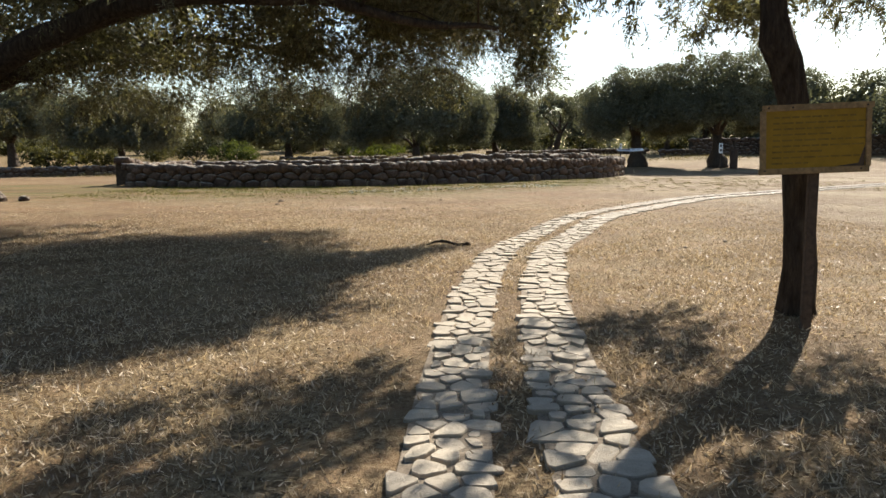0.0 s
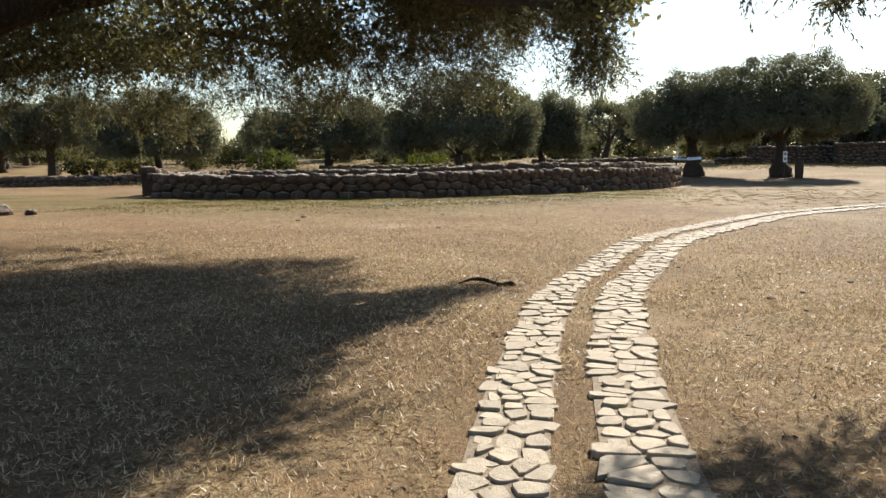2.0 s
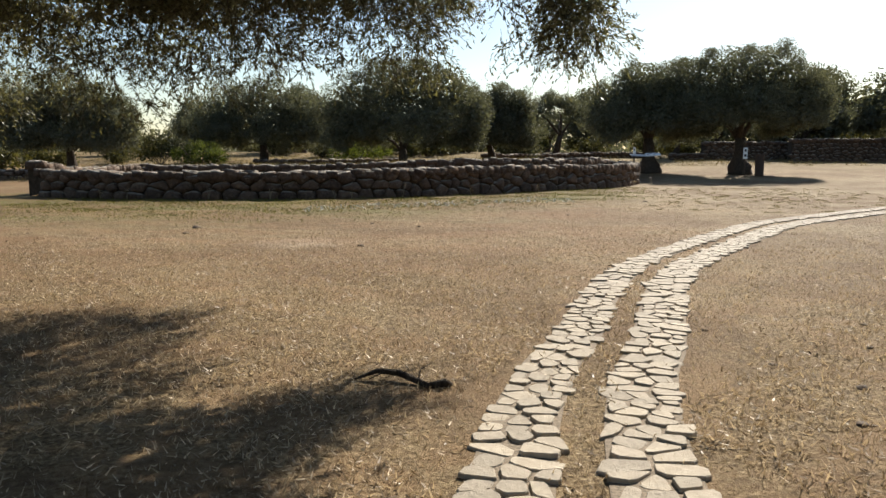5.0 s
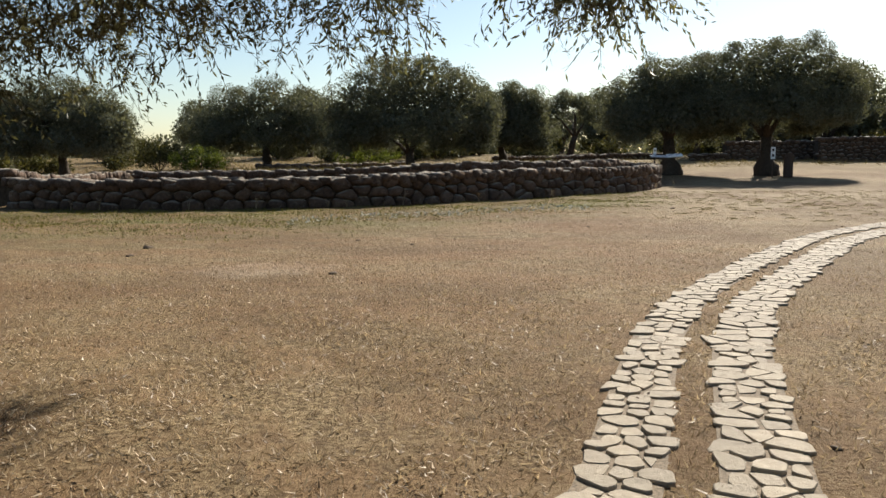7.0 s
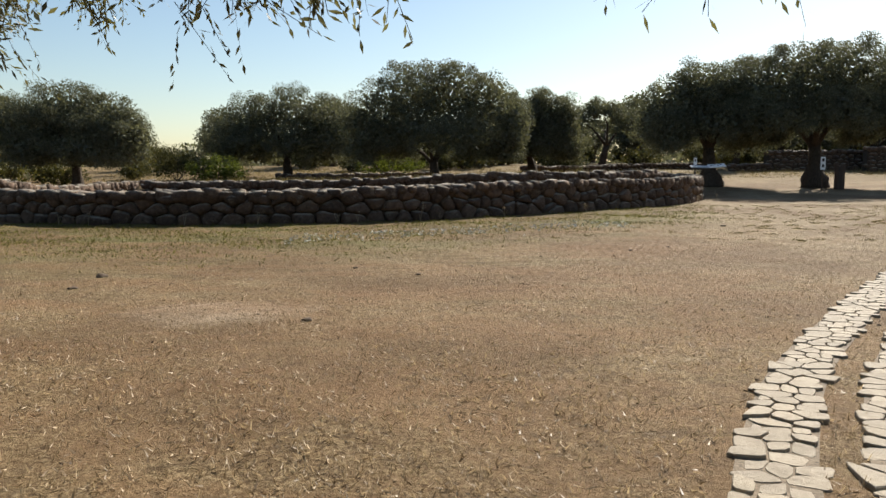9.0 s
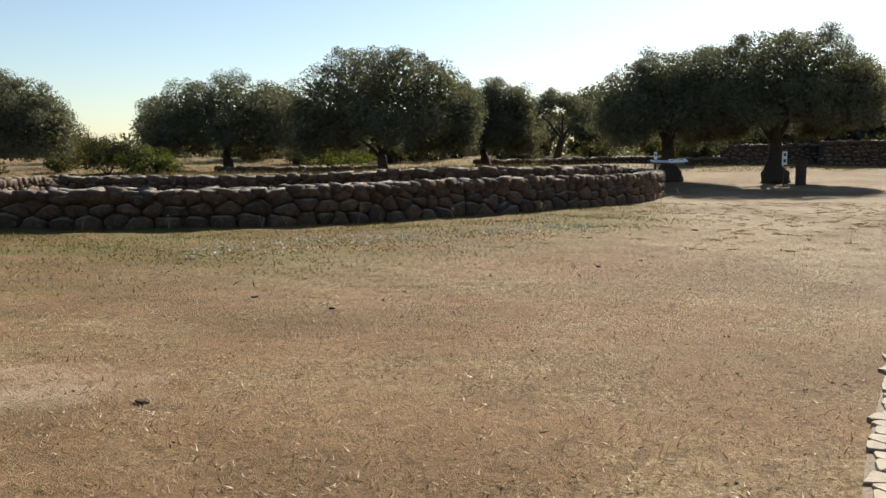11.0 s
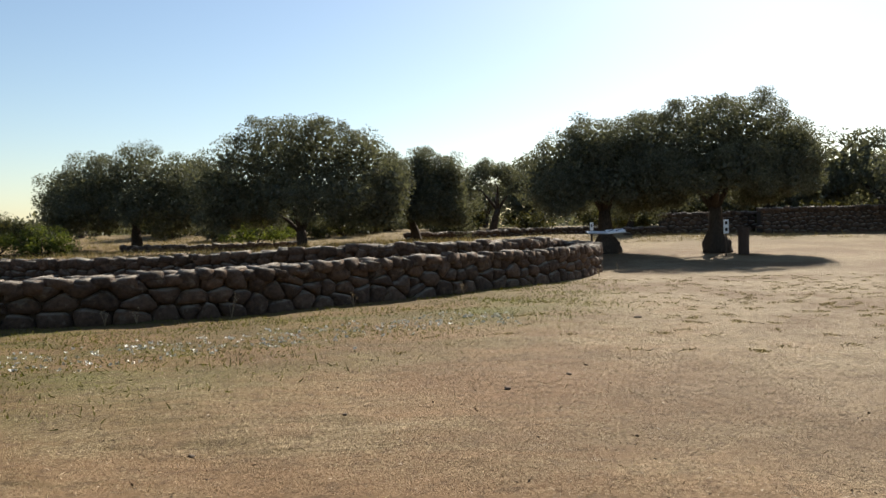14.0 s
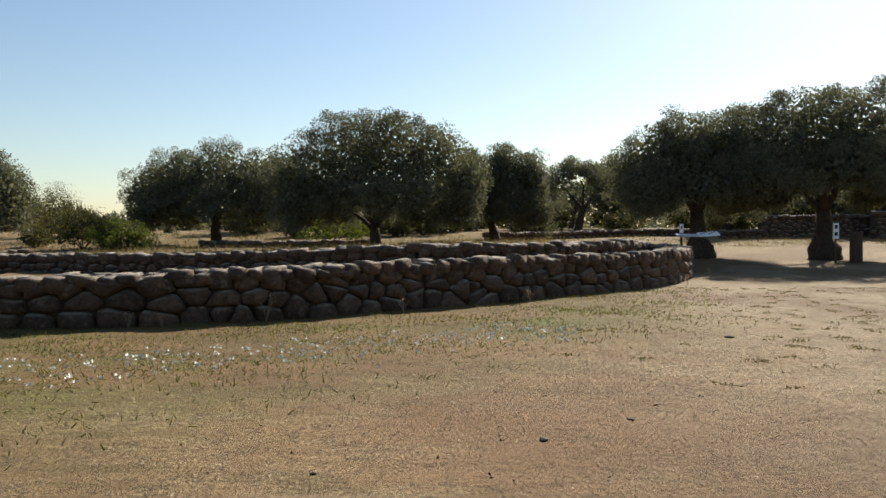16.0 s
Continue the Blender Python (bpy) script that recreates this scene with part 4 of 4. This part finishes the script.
def info_lectern():
    x, y = 9.9, 50.4
    root = thing("information_panel", x, y, float(ground_z(x, y)), "pale slanted information panels on posts behind the wall end", "sign")
    for px in (-0.32,):
        bm = bmesh.new()
        box(bm, px, 0.1, 0.68, 0.08, 0.08, 1.44, 0.006)
        part("post", bm, M_POST, root)
    bm = bmesh.new()
    box(bm, -0.12, 0, 1.45, 0.86, 0.5, 0.05, 0.006, Euler((radians(9), radians(2), 0)))
    part("panel", bm, M_GREY, root, "grey slanted panel")
    bm = bmesh.new()
    box(bm, 0.72, 0, 1.49, 0.80, 0.5, 0.05, 0.006, Euler((radians(16), radians(-4), 0)))
    p2 = part("panel", bm, M_WHITE, root, "white slanted panel with print")
    for k in range(6):
        bm = bmesh.new()
        box(bm, 0.42 + 0.11 * k, -0.06 + 0.07 * (k % 3), 1.502 + 0.020 * (k % 3) + 0.007 * k, 0.07, 0.10, 0.01, 0, Euler((radians(16), radians(-4), 0)))
        part("text_block", bm, M_DARK, p2)
    bm = bmesh.new()
    box(bm, -0.30, 0.14, 1.72, 0.15, 0.02, 0.36, 0.004)
    tg = part("number_tag", bm, M_WHITE, root, "small upright white tag")
    bm = bmesh.new()
    box(bm, -0.30, 0.127, 1.76, 0.06, 0.004, 0.12)
    part("mark", bm, M_DARK, tg)


info_lectern()


def route_marker():
    x, y = 17.3, 54.6
    root = thing("route_marker", x, y, float(ground_z(x, y)), "narrow white route marker with two dark signs on a stake", "sign")
    bm = bmesh.new()
    box(bm, 0, 0.03, 0.85, 0.06, 0.05, 1.9, 0.004)
    part("stake", bm, M_POST, root)
    bm = bmesh.new()
    box(bm, 0, 0, 1.46, 0.26, 0.02, 0.70, 0.004)
    b = part("plate", bm, M_WHITE, root, "white plate")
    for cz, w in ((1.64, 0.12), (1.32, 0.13)):
        bm = bmesh.new()
        box(bm, 0, -0.013, cz, w, 0.005, 0.16, 0.001)
        part("mark", bm, M_DARK, b)


route_marker()


def litter_bin():
    x, y = 18.35, 55.0
    root = thing("litter_bin", x, y, float(ground_z(x, y)), "dark brown slatted wooden litter bin beside the olive", "bin")
    bm = bmesh.new()
    bmesh.ops.create_cone(bm, cap_ends=True, segments=20, radius1=0.22, radius2=0.22, depth=1.2, matrix=Matrix.Translation((0, 0, 0.66)))
    part("liner", bm, M_DARK, root)
    for k in range(14):
        a = 2 * math.pi * k / 14
        bm = bmesh.new()
        box(bm, math.cos(a) * 0.25, math.sin(a) * 0.25, 0.66, 0.03, 0.098, 1.28, 0.005, Euler((0, 0, a)))
        part("slat", bm, M_BIN, root)
    bm = bmesh.new()
    bmesh.ops.create_cone(bm, cap_ends=True, segments=24, radius1=0.31, radius2=0.29, depth=0.07, matrix=Matrix.Translation((0, 0, 1.35)))
    part("lid", bm, M_BIN, root, "flat dark lid")


litter_bin()

# ---- small things on the ground ----


def rock(x, y, size, seed, label, name="stone", mat=None, flat=0.6):
    rs = random.Random(seed)
    bm = bmesh.new()
    bmesh.ops.create_icosphere(bm, subdivisions=2, radius=0.5)
    for v in bm.verts:
        v.co *= 1 + 0.35 * noise.noise(v.co * 2.2 + Vector((seed * 3.1, 0, 0)))
        v.co = Vector((v.co.x * size * rs.uniform(0.97, 1.03), v.co.y * size * 0.8, (v.co.z + 0.2) * size * flat))
    ob = new(name, finish(name, bm, mat or M_CLOD, False))
    ob.matrix_world = pose(x, y, float(ground_z(x, y) + bumps(x, y)), 0, 0, rs.uniform(0, 360))
    return tagged(ob, label, "stone", "loose stones and clods")


for k, (x, y, s) in enumerate(((-5.36, 21.6, 0.2), (-5.2, 20.6, 0.13), (-1.5, 18.75, 0.13), (-1.83, 22.7, 0.09), (-0.75, 22.0, 0.08), (-0.05, 23.4, 0.07), (1.1, 24.5, 0.06), (2.8, 25.5, 0.10), (3.64, 26.3, 0.08), (6.2, 32.1, 0.16))):
    rock(x, y, s, k, "small dark clod of earth lying on the dry ground", "clod", None, 0.4)
for k, (x, y, s) in enumerate(((2.6, 11.6, 0.07), (2.75, 12.1, 0.05), (2.95, 11.0, 0.09), (2.6, 10.3, 0.08), (2.85, 10.2, 0.1), (3.3, 10.6, 0.07), (3.0, 9.6, 0.08), (3.7, 10.1, 0.07), (3.5, 12.0, 0.06), (4.1, 11.4, 0.08), (2.4, 12.6, 0.06), (3.9, 12.9, 0.07), (2.2, 8.6, 0.07), (3.1, 8.3, 0.06))):
    rock(x, y, s, 60 + k, "small dark clod of earth among trampled straw", "clod", None, 0.35)
rock(-14.35, 22.3, 0.62, 40, "dark weathered stone half sunk in the grass", "boulder", M_WALLSTONE, 0.7)
rock(-13.6, 22.55, 0.36, 41, "dark weathered stone half sunk in the grass", "boulder", M_WALLSTONE, 0.7)
bm = bmesh.new()
tube(bm, [(-0.42, 0.22, 0.0), (-0.27, 0.25, 0.05), (-0.12, 0.2, 0.06), (0.02, 0.1, 0.03), (0.09, 0.0, 0.025), (0.2, 0.02, 0.05), (0.24, 0.05, 0.02)], [0.008, 0.016, 0.022, 0.018, 0.024, 0.027, 0.017], 7, 0.35, 4)
tube(bm, [(-0.12, 0.2, 0.06), (-0.19, 0.12, 0.09), (-0.3, 0.07, 0.05)], [0.009, 0.006, 0.003], 5, 0.3, 5)
tube(bm, [(0.02, 0.1, 0.03), (0.03, 0.2, 0.08), (0.09, 0.27, 0.1)], [0.008, 0.005, 0.003], 5, 0.3, 6)
root_ob = new("fallen_branch", finish("fallen_branch", bm, M_BARK, True))
root_ob.matrix_world = pose(0.02, 10.82, 0.0)
tagged(root_ob, "short dark curved branch lying on dry grass", "branch")


def weed(x, y, h, seed, label="dry thistle stalk with pale seed heads by the wall"):
    rng = random.Random(seed)
    root = thing("dry_weed", x, y, float(ground_z(x, y)), label, "plant", "dry weeds along the wall")
    tips = []
    for k in range(6):
        a, l = rng.uniform(0, 6.28), rng.uniform(0.1, 0.32) * h
        e = (math.cos(a) * l, math.sin(a) * l, h * rng.uniform(0.55, 1.0))
        bm = bmesh.new()
        tube(bm, [(0, 0, -0.03), (e[0] * 0.4, e[1] * 0.4, e[2] * 0.5), e], [0.008, 0.006, 0.003], 4)
        part("stalk", bm, M_STRAW, root)
        tips.append(e)
    nr = np.random.default_rng(seed)
    p = np.repeat(np.array(tips), 9, 0) + nr.normal(size=(54, 3)) * 0.022
    tagged(part("seed_head", quad_mesh("seed_head", leaves(nr, p, nr.normal(size=p.shape), 0.035, 0.013), M_STRAW), None, root), kind="stuff")


for k, (x, y, h) in enumerate(((-2.2, 34.0, 0.62), (-4.5, 33.0, 0.35), (-3.9, 33.1, 0.32), (-6.6, 32.2, 0.4), (-8.7, 32.1, 0.42), (0.3, 35.7, 0.3), (-11.5, 32.0, 0.4), (3.1, 38.3, 0.3), (-12.6, 32.3, 0.35), (8.4, 44.6, 0.3), (9.9, 47.6, 0.35))):
    weed(x, y - 0.25, h, 200 + k)


def loose(name, n, xs, ys, length, mat, label, lie, seed, accept=None, width=0.006, dense=None):
    rng = np.random.default_rng(seed)
    x = rng.uniform(*xs, n)
    y = ys[0] + (ys[1] - ys[0]) * (rng.uniform(0, 1, n) ** (1.0 if dense is None else dense))
    if accept is not None:
        k = accept(x, y, rng)
        x, y = x[k], y[k]
    p = np.stack([x, y, ground_z(x, y) + bumps(x, y) - 0.004 + rng.uniform(0, 0.012, len(x))], 1)
    d = rng.normal(size=p.shape)
    d[:, 2] = np.abs(d[:, 2]) * lie + 0.03
    return tagged(new(name, quad_mesh(name, blades(rng, p, d, length, width), mat)), label, "grass", kind="stuff")


CENTRE = spline(TRACK, 0.13)[:290]


def clear_of_track(x, y, rng):
    near = np.full(len(x), 9.0)
    for cx, cy in CENTRE:
        near = np.minimum(near, np.hypot(x - cx, y - cy))
    patches = np.sin(1.9 * x + 1.3 * np.sin(0.8 * y)) * np.sin(1.6 * y + 1.1 * np.sin(1.2 * x))
    free = (near > 0.6) | (near < 0.11) | (rng.uniform(0, 1, len(x)) < 0.07 * (y < 12))
    return free & (rng.uniform(0, 1, len(x)) < 0.75 + 0.45 * patches)


def off_track(x, y, rng):
    return clear_of_track(x, y, rng) & (rng.uniform(0, 1, len(x)) > sstep(y, 9, 23))


def stubble(x, y, rng):
    return clear_of_track(x, y, rng) & (rng.uniform(0, 1, len(x)) < sstep(y, 8, 18))


def tall_grass(x, y, rng):
    inner_y = np.interp(x, [q[0] for q in INNER], [q[1] for q in INNER])
    tufty = np.sin(0.9 * x + 1.7 * np.sin(0.45 * y)) * np.sin(0.8 * y + 1.4 * np.sin(0.6 * x))
    return (y > inner_y + 1.2) & ((x < 6.0) | (y > 66)) & (rng.uniform(0, 1, len(x)) < 0.45 + 0.55 * tufty)


def in_strip(x, y, rng):
    diag = y - 11.0 * sstep(x, -6, 10)
    return (rng.uniform(0, 1, len(x)) < sstep(diag, 21.5, 28) * (1 - sstep(diag, 33.5, 35.0)) * (1 - sstep(x, 5, 9)) * (0.55 + 0.5 * np.sin(1.1 * x) * np.sin(1.7 * y)))


loose("dry_straw", 420000, (-7.5, 7.5), (0.8, 23), 0.05, M_STRAW, "cut dry straw and mown grass litter on the ground", 1.0, 7, off_track, 0.011, 1.5)
loose("dry_straw", 60000, (-11, 10), (9, 31), 0.045, M_STRAW, "short dry grass stubble on the ground", 0.7, 8, stubble, 0.006)
loose("dry_grass", 70000, (-34, 32), (44, 84), 0.32, M_DRYGRASS, "tall tufted dry grass between the ruins and olives", 1.6, 10, tall_grass, 0.03)
loose("green_grass", 110000, (-14, 9), (22, 46), 0.085, M_GREENBLADE, "thin greenish grass strip before the wall", 1.3, 9, in_strip, 0.016)


def scatter(name, spots, per, spread, length, width, mat, label, lie, seed):
    rng = np.random.default_rng(seed)
    c = np.repeat(np.array(spots), per, 0)
    xy = c + rng.normal(size=c.shape) * spread
    p = np.stack([xy[:, 0], xy[:, 1], ground_z(xy[:, 0], xy[:, 1]) + bumps(xy[:, 0], xy[:, 1]) - 0.005], 1)
    d = rng.normal(size=p.shape)
    d[:, 2] = np.abs(d[:, 2]) * lie + 0.1
    return tagged(new(name, quad_mesh(name, leaves(rng, p, d, length, width), mat)), label, "grass", kind="stuff")


rt = random.Random(21)
scatter("wild_flowers", [(x, 30.6 + 0.62 * x + rt.gauss(0, 0.75), ) for x in [rt.uniform(-4.5, 3.8) for _ in range(300)]], 5, 0.016, 0.05, 0.036, M_PETAL, "tiny white wild flowers in thin grass", 1.0, 30)
scatter("grass_tussocks", [(rt.gauss(11.5, 3.6), rt.uniform(27, 43)) for _ in range(380)], 40, 0.075, 0.05, 0.014, M_DRYGRASS, "low dark tussocks on bare gravelly soil", 0.8, 31)
scatter("ground_debris", [(rt.uniform(-9, 13), rt.uniform(2, 36)) for _ in range(900)], 3, 0.03, 0.035, 0.02, M_CLOD, "dark leaf bits and crumbs of soil", 0.3, 32)
scatter("pale_debris", [(rt.uniform(-6, 13), rt.uniform(2, 36)) for _ in range(500)], 2, 0.03, 0.022, 0.014, M_STRAW, "pale chips and bleached leaf bits", 0.3, 33)

# ---- stone track ----


def stone_strip(name, u0, u1, seed, label, first, last):
    rs = random.Random(seed)
    line = spline(TRACK, 0.05)
    tan = np.gradient(line, axis=0)
    tan /= np.linalg.norm(tan, axis=1, keepdims=True)
    nor = np.stack([tan[:, 1], -tan[:, 0]], 1)
    length = len(line) * 0.05
    root = thing(name, 0, 0, 0, label, "path", kind="structure")

    def world_at(s, u):
        i = min(max(s / 0.05, 0), len(line) - 1.001)
        k, f = int(i), i - int(i)
        p = line[k] * (1 - f) + line[k + 1] * f
        n = nor[k] * (1 - f) + nor[k + 1] * f
        return p + n * u
    bm = bmesh.new()
    prev = None
    for s in np.arange(0, length, 0.3):
        a, b = world_at(s, u0 + 0.02), world_at(s, u1 - 0.02)
        za, zb = float(ground_z(*a)), float(ground_z(*b))
        ring = [bm.verts.new((a[0], a[1], za - 0.08)), bm.verts.new((a[0], a[1], za + 0.006)), bm.verts.new((b[0], b[1], zb + 0.006)), bm.verts.new((b[0], b[1], zb - 0.08))]
        if prev:
            for k in range(3):
                bm.faces.new((prev[k], prev[k + 1], ring[k + 1], ring[k]))
        prev = ring
    part("bed", bm, M_BED, root, "gritty earth joints")
    seeds = []
    s, row = 0.0, 0
    while s < length:
        cols = 3 if row % 2 else 2
        if rs.random() < 0.35:
            cols = 5 - cols
        for c in range(cols):
            u = u0 + (u1 - u0) * (c + 0.5 + rs.uniform(-0.28, 0.28)) / cols
            seeds.append((s + rs.uniform(-0.05, 0.05), u))
        s += rs.uniform(0.11, 0.17)
        row += 1
    rest_v, rest_f, singles = [], [], 0
    for i, a in enumerate(seeds):
        e0, e1, k0, k1 = u0 - rs.uniform(-0.07, 0.045), u1 + rs.uniform(-0.07, 0.045), rs.uniform(-0.12, 0.12), rs.uniform(-0.12, 0.12)
        poly = [(a[0] - 0.4, e0 - k0), (a[0] + 0.4, e0 + k0), (a[0] + 0.4, e1 + k1), (a[0] - 0.4, e1 - k1)]
        for b in seeds[max(0, i - 14):i + 15]:
            if b is not a:
                poly = clip_cell(poly, a, b)
                if len(poly) < 3:
                    break
        if len(poly) < 3:
            continue
        cx, cy = sum(p[0] for p in poly) / len(poly), sum(p[1] for p in poly) / len(poly)
        dist = max(math.dist(p, (cx, cy)) for p in poly)
        shrink = max(0.7, 1 - rs.uniform(0.012, 0.026) * (1.0 if a[0] < 18 else 0.45) / max(dist, 0.03))
        ring = []
        for p, q in zip(poly, poly[1:] + poly[:1]):
            for f in (0.17 + rs.uniform(-0.06, 0.06), 0.83 + rs.uniform(-0.06, 0.06)):
                ring.append((cx + (p[0] + (q[0] - p[0]) * f - cx) * shrink, cy + (p[1] + (q[1] - p[1]) * f - cy) * shrink))
        c = world_at(cx, cy)
        zc = float(ground_z(*c))
        far = a[0] > 19
        top = (0.026 if far else 0.017) + rs.uniform(-0.009, 0.012) * (0.4 if far else 1)
        tx, ty = (rs.uniform(-0.06, 0.06) * (0.3 if far else 1) for _ in range(2))
        w = [world_at(*p) - c for p in ring]
        n = len(w)
        vs = [(p[0], p[1], -0.04) for p in w] + [(p[0], p[1], top - 0.006 + tx * p[0] + ty * p[1]) for p in w] + [(p[0] * 0.955, p[1] * 0.955, top + tx * p[0] + ty * p[1]) for p in w]
        fs = [(k, k + n, (k + 1) % n + n, (k + 1) % n) for k in range(n)] + [(k + n, k + 2 * n, (k + 1) % n + 2 * n, (k + 1) % n + n) for k in range(n)] + [tuple(range(3 * n - 1, 2 * n - 1, -1))]
        if singles < 300 and first < c[1] < last:
            me = bpy.data.meshes.new("flagstone")
            me.from_pydata(vs, [], fs)
            me.materials.append(M_FLAG)
            ob = new("flagstone", me)
            ob.parent = root
            ob.matrix_basis = Matrix.Translation((c[0], c[1], zc))
            singles += 1
        else:
            base = len(rest_v)
            rest_v += [(v[0] + c[0], v[1] + c[1], v[2] + zc) for v in vs]
            rest_f += [tuple(q + base for q in f) for f in fs]
    me = bpy.data.meshes.new("flagstones")
    me.from_pydata(rest_v, [], rest_f)
    me.materials.append(M_FLAGREST)
    tagged(part("flagstones", me, None, root), kind="stuff")


stone_strip("stone_track_inner", -0.55, -0.10, 61, "pale irregular flagstone strip set in dry grass", 2.2, 22)
stone_strip("stone_track_outer", 0.10, 0.58, 62, "pale irregular flagstone strip parallel to its twin", 2.2, 22)
